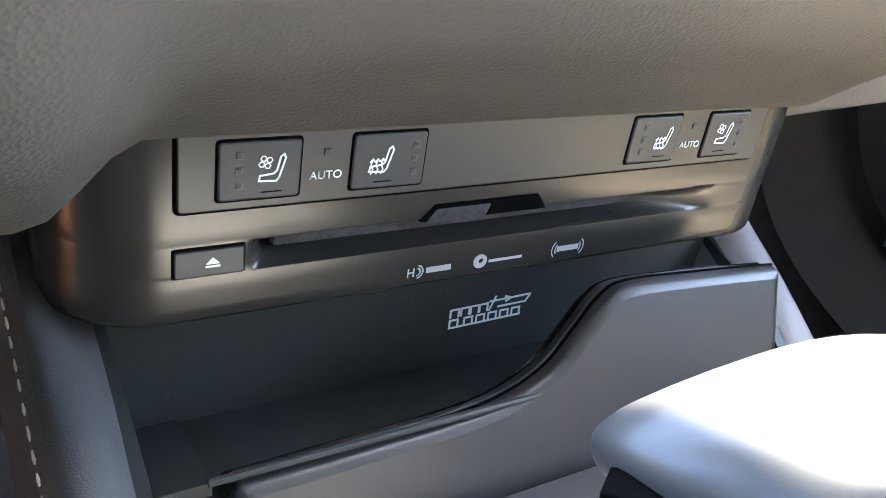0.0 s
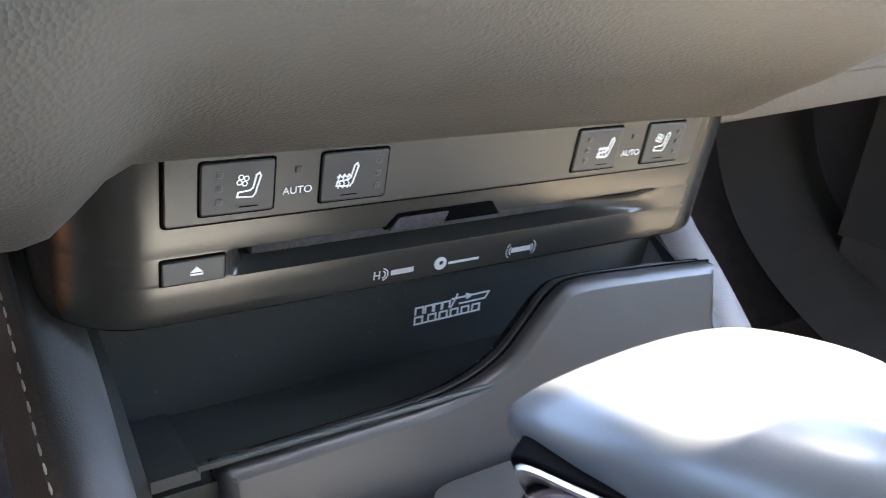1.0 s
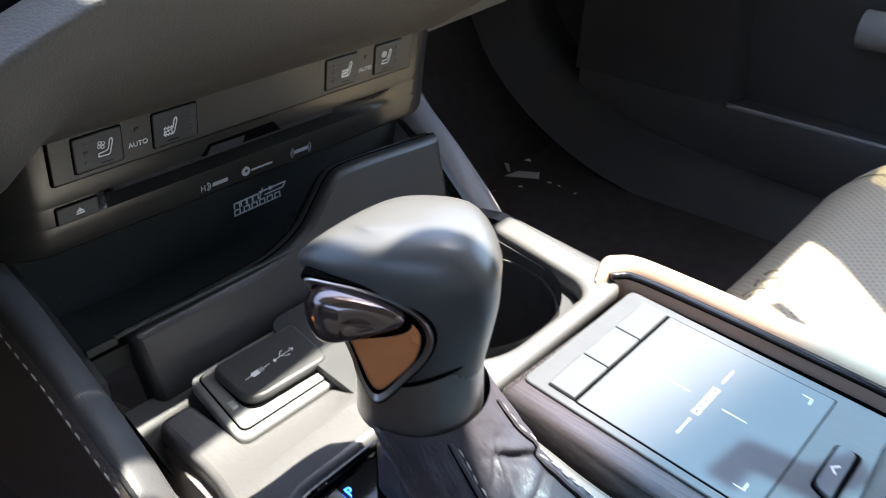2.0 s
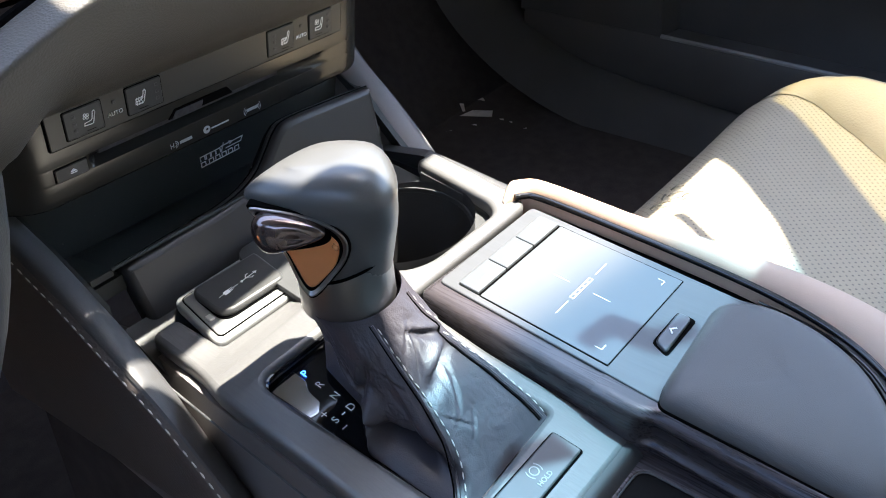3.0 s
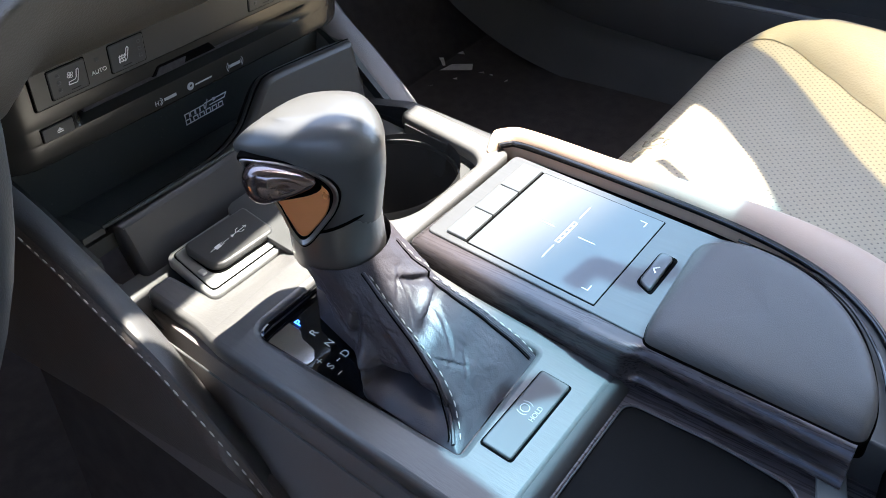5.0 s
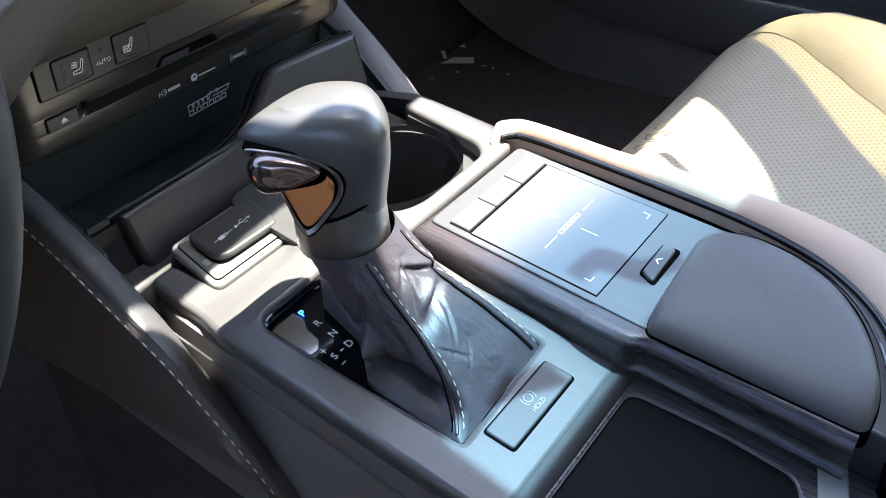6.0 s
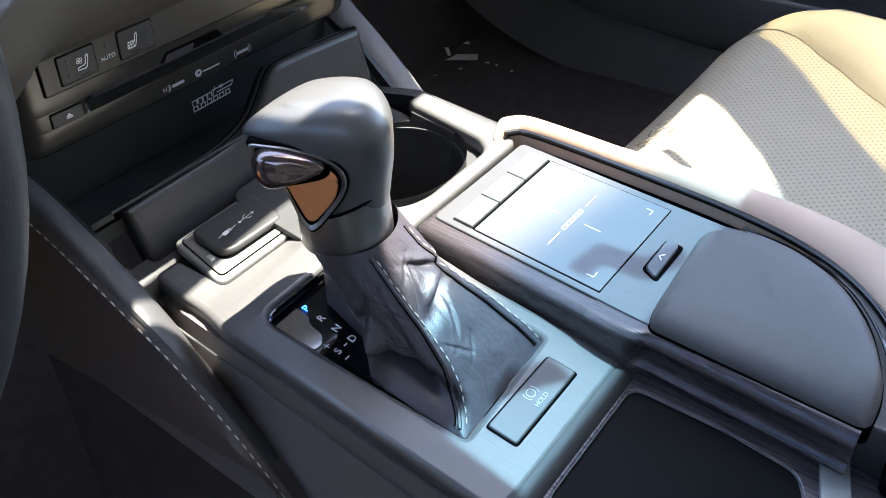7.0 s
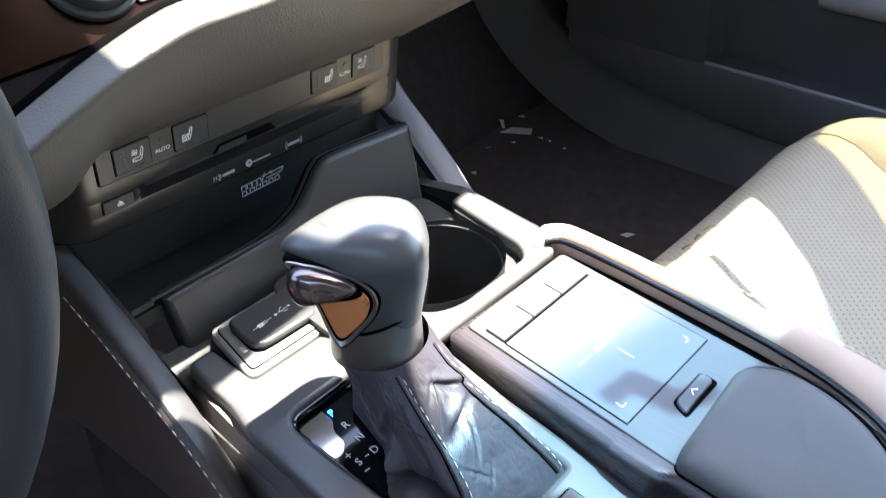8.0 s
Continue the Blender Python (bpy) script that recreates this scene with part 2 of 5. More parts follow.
def lettering(name, text, size, m, mat, parent, x=0.0, y=0.0, turn=0.0, lift=0.0004, label="", wide=1.0):
    cu = bpy.data.curves.new(name, "FONT")
    cu.body, cu.size, cu.extrude = text, size, 0.00012
    cu.align_x, cu.align_y = "CENTER", "CENTER"
    ob = bpy.data.objects.new(name, cu)
    scene.collection.objects.link(ob)
    me = bpy.data.meshes.new_from_object(ob.evaluated_get(bpy.context.evaluated_depsgraph_get()))
    bpy.data.objects.remove(ob)
    me.transform(m @ Matrix.Translation((x, y, lift)) @ Matrix.Rotation(radians(turn), 4, "Z") @ Matrix.Diagonal((wide, 1, 1, 1)))
    return mesh_ob(name, me, mat, parent, label, False)


def strokes(name, lines, width, m, mat, parent, lift=0.0004, label=""):
    """Printed marks: flat bars along polylines."""
    bm = bmesh.new()
    for line in lines:
        pts = [Vector((*p, 0)) for p in line]
        for a, b in zip(pts, pts[1:]):
            d = (b - a).normalized()
            s = Vector((-d.y, d.x, 0)) * width / 2
            e = d * width * 0.35
            vs = [bm.verts.new(m @ (q + Vector((0, 0, lift)))) for q in (a - s - e, b - s + e, b + s + e, a + s - e)]
            bm.faces.new(vs)
    me = bpy.data.meshes.new(name)
    bm.to_mesh(me)
    bm.free()
    return mesh_ob(name, me, mat, parent, label, False)


def loft(rows, closed=False, caps=False):
    """Skin over rows of points (all rows alike in number)."""
    bm = bmesh.new()
    vs = [[bm.verts.new(p) for p in row] for row in rows]
    n = len(rows[0])
    for a, b in zip(vs, vs[1:]):
        for i in range(n if closed else n - 1):
            j = (i + 1) % n
            bm.faces.new((a[i], a[j], b[j], b[i]))
    if caps:
        bm.faces.new(vs[0])
        bm.faces.new(vs[-1])
    return bm


def smooth_path(points, steps=6):
    """Catmull-Rom through the points."""
    p = [Vector(q) for q in points]
    p = [p[0] * 2 - p[1], *p, p[-1] * 2 - p[-2]]
    out = []
    for i in range(1, len(p) - 2):
        for k in range(steps):
            t = k / steps
            a, b, c, d = p[i - 1], p[i], p[i + 1], p[i + 2]
            out.append(0.5 * ((2 * b) + (c - a) * t + (2 * a - 5 * b + 4 * c - d) * t * t + (3 * b - a - 3 * c + d) * t ** 3))
    out.append(p[-2])
    return out


def tube(points, radius, n=8):
    rows = []
    for i, p in enumerate(points):
        d = (points[min(i + 1, len(points) - 1)] - points[max(i - 1, 0)]).normalized()
        s = d.cross(Vector((0.3, 0.2, 1))).normalized()
        u = s.cross(d)
        rows.append([p + (s * math.cos(2 * math.pi * k / n) + u * math.sin(2 * math.pi * k / n)) * radius for k in range(n)])
    return loft(rows, True, True)


def stitching(name, path, parent, length=0.0035, gap=0.0018, radius=0.00045, label="pale grey thread"):
    """A row of short stitches along a path."""
    bm = bmesh.new()
    on = True
    dense = smooth_path(path, 24)
    runs, run, acc = [], [dense[0]], 0.0
    for a, b in zip(dense, dense[1:]):
        acc += (b - a).length
        run.append(b)
        if acc >= (length if on else gap):
            if on:
                runs.append(run)
            run, acc, on = [b], 0.0, not on
    for run in runs:
        d = (run[-1] - run[0]).normalized()
        s = d.cross(Vector((0.3, 0.2, 1))).normalized()
        u = s.cross(d)
        rings = []
        for k, p in enumerate((run[0], run[len(run) // 2], run[-1])):
            r = radius * (0.5, 1.0, 0.5)[k]
            rings.append([bm.verts.new(p + (s * math.cos(q * math.pi / 3) + u * math.sin(q * math.pi / 3)) * r) for q in range(6)])
        for ra, rb in zip(rings, rings[1:]):
            for q in range(6):
                bm.faces.new((ra[q], ra[(q + 1) % 6], rb[(q + 1) % 6], rb[q]))
        bm.faces.new(rings[0])
        bm.faces.new(rings[-1])
    me = bpy.data.meshes.new(name)
    bm.to_mesh(me)
    bm.free()
    return mesh_ob(name, me, M_THREAD, parent, label)


def slab(name, corners, thick, mat, parent=None, label="", direction=(0, 0, -1)):
    """A board from four corners, thickened along direction."""
    d = Vector(direction).normalized() * thick
    bm = bmesh.new()
    a = [bm.verts.new(c) for c in corners]
    b = [bm.verts.new(Vector(c) + d) for c in corners]
    n = len(corners)
    bm.faces.new(a)
    bm.faces.new(b)
    for i in range(n):
        bm.faces.new((a[i], a[(i + 1) % n], b[(i + 1) % n], b[i]))
    return part(name, bm, mat, parent, label, False)


# ---- the cabin's shell ----
def structure(ob, label):
    return tagged(ob, label, "cabin", "", "structure")


structure(slab("floor", [(-1.0, -1.6, -0.36), (1.05, -1.6, -0.36), (1.05, 0.62, -0.36), (-1.0, 0.62, -0.36)], 0.05, M_CARPET), "black carpeted cabin floor in deep shade")
structure(slab("wall_front", [(-1.0, 0.60, -0.36), (1.05, 0.60, -0.36), (1.05, 0.95, 0.05), (-1.0, 0.95, 0.05)], 0.05, M_CARPET, direction=(0, 1, 0)), "black carpeted toe board")
structure(slab("wall_right", [(1.0, -1.6, -0.4), (1.0, 0.95, -0.4), (1.0, 0.95, 0.22), (1.0, -1.6, 0.22)], 0.06, M_DOOR, direction=(1, 0, 0)), "dark lower body side beside the passenger")
# unseen wall, raised to 0.60 to keep side light off the left of the dash
structure(slab("wall_left", [(-0.95, -1.6, -0.4), (-0.95, 0.95, -0.4), (-0.95, 0.95, 0.60), (-0.95, -1.6, 0.60)], 0.06, M_DOOR, direction=(-1, 0, 0)), "unseen dark wall beside the driver, raised to block light from the left")
structure(slab("wall_back", [(-1.0, -1.6, -0.4), (1.05, -1.6, -0.4), (1.05, -1.6, 0.8), (-1.0, -1.6, 0.8)], 0.05, M_LINER, direction=(0, -1, 0)), "pale back of the cabin")

def build_roof():
    # unseen roof: opening and front edge follow the lit and shaded bands on the seat
    hole = rounded([(0.560, -0.443), (0.607, -0.387), (0.649, -0.346), (0.695, -0.301), (0.730, -0.258), (0.748, -0.228), (0.775, -0.215), (0.812, -0.215), (0.808, -0.260), (0.800, -0.340), (0.800, -0.75), (0.560, -0.75)], 0.012)
    roof = plate("ceiling", rounded([(-0.864, -1.71), (0.986, -1.71), (0.986, -0.10), (0.68, -0.160), (0.618, -0.222), (0.604, -0.250), (0.541, -0.326), (0.432, -0.418), (0.40, -0.42), (0.27, -0.366), (-0.864, -0.366)], 0.01), M_LINER, Matrix.Translation((0.064, 0.11, 0.80)), None, holes=[hole], thick=0.04, bevel=0.004)
    structure(roof, "unseen pale headliner, its edge and opening cut to shape the light on the seat")
    # pane added over the opening to dim and warm the sun on the seat
    glass = plate("roof_tint_pane", rounded([(0.53, -0.77), (0.53, -0.435), (0.60, -0.365), (0.685, -0.285), (0.722, -0.225), (0.76, -0.195), (0.84, -0.195), (0.84, -0.77)], 0.01), M_ROOFTINT, Matrix.Translation((0.064, 0.11, 0.806)), None, thick=0.004, bevel=0.0)
    structure(glass, "unseen tinted pane added to weaken the light through the opening")
    rows = [[Vector((x, y, 0.79 - (y + 0.44) * 0.468)) for y in [y0 + (0.86 - y0) * k / 12 for k in range(13)]] for x, y0 in ((-0.85, -0.44), (-0.4, -0.44), (0.0, -0.44), (0.43, -0.44), (0.72, -0.20), (0.95, -0.15))]
    structure(part("windscreen", loft(rows), M_SCREEN), "clear windscreen with a blue shade band at the top")


M_ROOFTINT = bpy.data.materials.new("roof_tint_pane")
M_ROOFTINT.use_nodes = True
nt = M_ROOFTINT.node_tree
clear = nt.nodes.new("ShaderNodeBsdfTransparent")
clear.inputs[0].default_value = (0.42, 0.41, 0.315, 1)
nt.links.new(clear.outputs[0], nt.nodes["Material Output"].inputs[0])
M_SCREEN = bpy.data.materials.new("windscreen_glass")
M_SCREEN.use_nodes = True
nt = M_SCREEN.node_tree
clear = nt.nodes.new("ShaderNodeBsdfTransparent")
spot = nt.nodes.new("ShaderNodeTexCoord")
axis = nt.nodes.new("ShaderNodeSeparateXYZ")
fade = nt.nodes.new("ShaderNodeMapRange")
fade.interpolation_type = "SMOOTHSTEP"
fade.inputs["From Min"].default_value, fade.inputs["From Max"].default_value = -0.081, -0.135
tint = nt.nodes.new("ShaderNodeMix")
tint.data_type = "RGBA"
tint.inputs["A"].default_value, tint.inputs["B"].default_value = (0.97, 1.0, 0.98, 1), (0.132, 0.288, 0.412, 1)
nt.links.new(spot.outputs["Object"], axis.inputs[0])
slant = nt.nodes.new("ShaderNodeMath")
slant.operation = "MULTIPLY_ADD"
slant.inputs[1].default_value = 0.2
nt.links.new(axis.outputs["X"], slant.inputs[0])
nt.links.new(axis.outputs["Y"], slant.inputs[2])
nt.links.new(slant.outputs[0], fade.inputs[0])
nt.links.new(fade.outputs[0], tint.inputs["Factor"])
nt.links.new(tint.outputs["Result"], clear.inputs[0])
nt.links.new(clear.outputs[0], nt.nodes["Material Output"].inputs[0])
build_roof()

# ---- padded dash roll over the media panel ----
def ease(u):
    return u * u * (3 - 2 * u)


def crest_z(x):
    return 0.187 - 0.70 * max(0.0, -0.075 - x) ** 1.35


def build_dash():
    roll = thing("dashboard_pad", "dark grey-brown leather padded dash roll with a sunlit crest", "dashboard")
    rows = []
    xs = [-0.30 + 0.50 * i / 66 for i in range(67)]
    for x in xs:
        top = crest_z(x) - 0.5 * max(0.0, x - 0.10) ** 1.2
        low = 0.104 - 0.02 * (x + 0.11) - 0.0205 * ease(min(1.0, max(0.0, (-0.117 - x) / 0.030))) - 0.05 * max(0.0, x - 0.09) + 0.45 * max(0.0, x - 0.136)
        back = 0.25 * max(0.0, x - 0.10) ** 1.2 + 0.2 * max(0.0, -0.17 - x)
        h = top - low
        prof = [(0.235, low + 0.004), (0.205, low + 0.0005), (0.196, low - 0.0005), (0.188, low + 0.001), (0.172, low + 0.14 * h), (0.150, low + 0.31 * h), (0.132, low + 0.53 * h), (0.1195, low + 0.76 * h),
                (0.1140, low + 0.91 * h), (0.1125, low + 0.965 * h), (0.1150, low + 0.995 * h), (0.121, top + 0.0012), (0.131, top + 0.0028), (0.134, top), (0.135, top - 0.02)]
        pts = smooth_path([(x, y + back, z) for y, z in prof], 4)
        rows.append(pts)
    part("cover", loft(rows), M_PAD, roll)
    part("gap_strip", tube([Vector((x, 0.1375 + 0.2 * max(0.0, -0.17 - x), crest_z(x) + 0.001)) for x in xs], 0.0032, 8), M_VOID, roll, "black gap strip behind the crest")
    # strip of black gap and the climate panel over the roll
    climate = thing("climate_panel", "glossy dark climate control panel with a round dial", "control panel")
    m = basis((-0.02, 0.150, 0.196), (1, 0, 0.03), (0, 0.62, 0.78))
    plate("fascia", rrect(-0.26, -0.016, 0.14, 0.09, 0.004), M_FASCIA, m, climate, thick=0.006)
    dial = plate("dial", circle(-0.080, 0.014, 0.0185, 40), M_BLACK, m, climate, thick=0.02, bevel=0.002, top=0.012, label="black round dial")
    plate("dial_ring", circle(-0.080, 0.014, 0.0225, 40), M_SWITCH, m, dial, holes=[circle(-0.080, 0.014, 0.0187, 40)], thick=0.008, bevel=0.001, top=0.004)
    plate("dial_face", circle(-0.080, 0.014, 0.0150, 40), M_SWITCH, m, dial, thick=0.001, bevel=0.0003, top=0.0128)
    plate("key_block", rrect(-0.066, -0.006, 0.06, 0.04, 0.002), M_SWITCH, m, climate, thick=0.004, top=0.002)
    plate("key_symbol", circle(-0.0555, 0.010, 0.0042, 24), M_GREY, m, climate, holes=[circle(-0.0555, 0.010, 0.0028, 24)], thick=0.0006, bevel=0.0001, top=0.0026)
    strokes("symbol_mark", [[(-0.0505, 0.011), (-0.043, 0.0125)], [(-0.0585, 0.010), (-0.0525, 0.010)]], 0.0011, m, M_GREY, climate, 0.0026)
    strokes("print_bar", [[(-0.040, 0.0125), (-0.032, 0.0125)]], 0.003, m, M_GREY, climate, 0.0026)
    # dash side beyond the roll, over the passenger's knees
    wing = thing("lower_dash", "dark plastic lower dash over the passenger footwell", "dashboard")
    rows = []
    for i in range(25):
        x = 0.118 + 0.80 * i / 24
        d = 0.02 * min(1.0, (x - 0.105) / 0.25)
        pts = [(x, 0.42, 0.045), (x, 0.30, 0.066), (x, 0.210 + d, 0.088), (x, 0.196 + d, 0.096), (x, 0.190 + d, 0.112), (x, 0.186 + d, 0.118), (x, 0.165 + d, 0.20), (x, 0.24, 0.24)]
        rows.append(smooth_path(pts, 4))
    part("cover", loft(rows), M_PAD, wing)
    slab("dash_top", [(-0.95, 0.197, 0.285), (1.0, 0.197, 0.285), (1.0, 0.90, 0.27), (-0.95, 0.90, 0.27)], 0.03, M_BLACK, wing)


build_dash()
# walls added at both dash ends to shut out the sky
for sx, x in ((1, 1.0), (-1, -0.95)):
    structure(slab("wall_cheek", [(x, 0.19, 0.215), (x, 0.97, 0.215), (x, 0.97, 0.31), (x, 0.19, 0.31)], 0.06, M_BLACK, direction=(sx, 0, 0)), "unseen dark wall added to close the gap to the sky beside the dash")
structure(slab("wall_scuttle", [(-1.0, 0.95, 0.04), (1.05, 0.95, 0.04), (1.05, 0.95, 0.31), (-1.0, 0.95, 0.31)], 0.03, M_BLACK, direction=(0, 1, 0)), "dark bulkhead under the windscreen")

# ---- media panel ----
PM = basis((0, 0.193, 0.1), (1, 0, -0.02), (0, -0.14, 1))


def panel_path():
    """Stations along the panel and their set-back: flat, then rounded off at both ends."""
    out, flat, r = [], 0.112, 0.030
    for k in range(14, 0, -1):
        a = radians(85) * k / 14
        out.append((-flat - r * math.sin(a), -(r - r * math.cos(a))))
    out += [(-flat + 2 * flat * k / 112, 0.0) for k in range(113)]
    for k in range(1, 15):
        a = radians(85) * k / 14
        out.append((flat + r * math.sin(a), -(r - r * math.cos(a))))
    return out


def slot_depth(x):
    """How deep the disc slot is cut: full in the middle, running out as a finger scoop at both ends."""
    if x < -0.0815:
        return 0.0115 * max(0.0, 1 - (-0.0815 - x) / 0.0080) ** 1.5
    return 0.0115 * (1.0 if x < 0.050 else max(0.0, 1 - (x - 0.050) / 0.053) ** 1.7)


def panel_body(parent):
    """The whole front in one skin, with the slot and its scoops pressed into it."""
    rows = []
    for x, d in panel_path():
        deep = slot_depth(x)
        prof = [(0.016, -0.02), (0.016, -0.0012), (0.0156, -0.0004), (0.0148, 0), (0.0040, 0), (-0.0100, 0), (-0.0240, 0), (-0.0296, 0), (-0.0303, -0.0001)]
        prof += [(-0.0305 - 0.0095 * k / 16, -deep * math.sin(math.pi * k / 16) ** 0.45) for k in range(1, 16)]
        prof += [(-0.0402, -0.0001), (-0.0409, 0), (-0.0450, 0), (-0.0500, 0), (-0.0535, 0), (-0.0547, -0.0004), (-0.0551, -0.0010), (-0.0553, -0.0018), (-0.0553, -0.02)]
        rows.append([PM @ Vector((x, v, d + q)) for v, q in prof])
    return part("panel_body", loft(rows, caps=True), M_PANEL, parent)


def block_word(parent, x0, x1, v, high, count, mat=None):
    """A printed maker's word as a row of plain small blocks."""
    step = (x1 - x0) / count
    strokes("mark", [[(x0 + step * (k + 0.18), v), (x0 + step * (k + 0.74), v + 0.0001)] for k in range(count)], high, PM, mat or M_GREY, parent, 0.0005)


def seat_icon(parent, x, v, fan):
    """White seat outline with a fan or rising heat; x, v at its lower left."""
    seat = [[(x + a, v + b) for a, b in ((0.0003, 0.0018), (0.0000, 0.0003), (0.0048, 0.0000), (0.0056, 0.0010), (0.0072, 0.0066), (0.0067, 0.0077), (0.0058, 0.0070), (0.0049, 0.0030), (0.0040, 0.0022), (0.0003, 0.0018))]]
    strokes("seat_symbol", seat, 0.00062, PM, M_WHITE, parent, 0.0026)
    lines = []
    if fan:
        for k in range(4):
            a = math.pi / 2 * k + 0.5
            c = (x + 0.0017 + 0.0012 * math.cos(a), v + 0.0056 + 0.0012 * math.sin(a))
            lines.append([(c[0] + 0.0008 * math.cos(q * math.pi / 3), c[1] + 0.0008 * math.sin(q * math.pi / 3)) for q in range(7)])
        strokes("fan_symbol", lines, 0.00042, PM, M_WHITE, parent, 0.0026)
    else:
        for k in range(3):
            xx = x + 0.0006 + 0.0016 * k
            lines.append([(xx, v - 0.0004), (xx + 0.0005, v + 0.0010), (xx - 0.0002, v + 0.0024), (xx + 0.0003, v + 0.0040)])
            lines.append([(xx - 0.0005, v + 0.0033), (xx + 0.0003, v + 0.0042), (xx + 0.0010, v + 0.0033)])
        strokes("heat_symbol", lines, 0.00048, PM, M_WHITE, parent, 0.0027)


def build_media_panel():
    p = thing("media_panel", "satin grey media panel with disc slot and seat climate switches", "control panel")
    panel_body(p)
    slot = plate("slot", rrect(-0.0835, -0.0402, 0.0560, -0.0303, 0.001), M_VOID, PM, p, thick=0.001, bevel=0.0002, top=-0.0088, label="dark disc slot")
    plate("slot_flap", rrect(-0.0815, -0.0352, 0.0530, -0.0306, 0.0008), M_FELT, PM, slot, thick=0.004, bevel=0.0008, top=-0.0030, label="dark felt slot flap")
    # notch with its tab over the slot
    plate("slot_notch", rounded([(-0.036, -0.0312), (-0.031, -0.0255), (0.0085, -0.0255), (0.013, -0.0312)], 0.001), M_VOID, PM, p, thick=0.004, top=0.0007)
    plate("slot_tab", rounded([(-0.034, -0.0318), (-0.0305, -0.0268), (-0.010, -0.0268), (-0.012, -0.0318)], 0.001), M_FELT, PM, p, thick=0.003, top=0.0010)
    # plate of switches, with a dark seam round it
    plate("seam", rrect(-0.1105, -0.0205, 0.1090, 0.012, 0.002), M_VOID, PM, p, thick=0.002, top=0.0008)
    plate("switch_plate", rrect(-0.1096, -0.0196, 0.1081, 0.012, 0.0016), M_PLATE, PM, p, thick=0.003, bevel=0.0004, top=0.0014)
    for x0, x1, fan, flip in ((-0.0995, -0.0770, True, False), (-0.0615, -0.0385, False, True), (0.0420, 0.0640, False, False), (0.0780, 0.0985, True, True)):
        plate("switch_gap", rrect(x0 - 0.0007, -0.0174, x1 + 0.0007, 0.0008, 0.0016), M_VOID, PM, p, thick=0.002, top=0.0017)
        b = plate("seat_switch", rrect(x0, -0.0167, x1, 0.0001, 0.0013), M_SWITCH, PM, p, thick=0.005, bevel=0.0006, top=0.0023, label="black rectangular seat climate switch")
        ix = x1 - 0.0035 if flip else x0 + 0.0055
        for k in range(3):
            v = -0.0037 - 0.0043 * k
            plate("indicator", rrect(ix - 0.0010, v - 0.0010, ix + 0.0010, v + 0.0010, 0.0002), M_HOLD, PM, b, thick=0.0006, bevel=0.0001, top=0.0026)
            plate("indicator_lens", rrect(ix - 0.0007, v - 0.0007, ix + 0.0007, v + 0.0007, 0.0001), M_SWITCH, PM, b, thick=0.0006, bevel=0.0001, top=0.0027)
        seat_icon(b, (x0 + 0.0050 if flip else x0 + 0.0108), -0.0115, fan)
        xc = (x0 + x1) / 2 + (-0.002 if flip else 0.003)
        strokes("switch_mark", [[(xc - 0.0025, -0.0146), (xc + 0.0030, -0.0146)]], 0.0004, PM, M_VOID, b, 0.0025)
    for x in (-0.0692, 0.0712):
        lettering("auto_lettering", "AUTO", 0.0035, PM, M_WHITE, p, x, -0.0115, 0, 0.0017, "white printed word")
        plate("auto_indicator", rrect(x - 0.0010, -0.0055, x + 0.0010, -0.0035, 0.0002), M_SWITCH, PM, p, thick=0.001, bevel=0.0002, top=0.0019)
    # eject key
    plate("key_gap", rrect(-0.1110, -0.0402, -0.0905, -0.0307, 0.001), M_VOID, PM, p, thick=0.002, top=0.0004)
    e = plate("eject_key", rrect(-0.1103, -0.0395, -0.0912, -0.0314, 0.0008), M_SWITCH, PM, p, thick=0.004, bevel=0.0004, top=0.0012, label="black eject key with white symbol")
    plate("eject_symbol", [Vector((-0.1020, -0.0357)), Vector((-0.0980, -0.0357)), Vector((-0.1000, -0.0336))], M_WHITE, PM, e, thick=0.0004, bevel=0.0, top=0.0014)
    strokes("eject_bar", [[(-0.1018, -0.0364), (-0.0982, -0.0364)]], 0.0007, PM, M_WHITE, e, 0.0014)
    # makers' marks as plain shapes
    v = -0.0492
    strokes("mark", [[(-0.0372, v - 0.0015), (-0.0372, v + 0.0015)], [(-0.0352, v - 0.0015), (-0.0352, v + 0.0015)], [(-0.0372, v), (-0.0352, v)]], 0.0005, PM, M_GREY, p, 0.0005)
    arc = [[(-0.0342 + r * math.cos(a), v + r * math.sin(a)) for a in [(-1.3 + 2.6 * k / 8) for k in range(9)]] for r in (0.0014, 0.0024)]
    strokes("mark", arc, 0.0005, PM, M_GREY, p, 0.0005)
    block_word(p, -0.0302, -0.0216, v + 0.0001, 0.0021, 5)
    plate("mark", circle(-0.0098, v + 0.0003, 0.0026, 24), M_GREY, PM, p, holes=[circle(-0.0095, v + 0.0005, 0.0010, 14)], thick=0.0004, bevel=0.0, top=0.0004)
    block_word(p, -0.0064, 0.0072, v, 0.0011, 9)
    for sx in (-1, 1):
        arcs = [[(0.0270 + sx * (0.0044 + r * math.cos(a)), v + 0.0006 + (0.0008 + r) * math.sin(a)) for a in [-1.0 + 2.0 * k / 6 for k in range(7)]] for r in (0.0012, 0.0026)]
        strokes("mark", arcs, 0.00045, PM, M_GREY, p, 0.0005)
    block_word(p, 0.0224, 0.0318, v + 0.0006, 0.0022, 3)


build_media_panel()

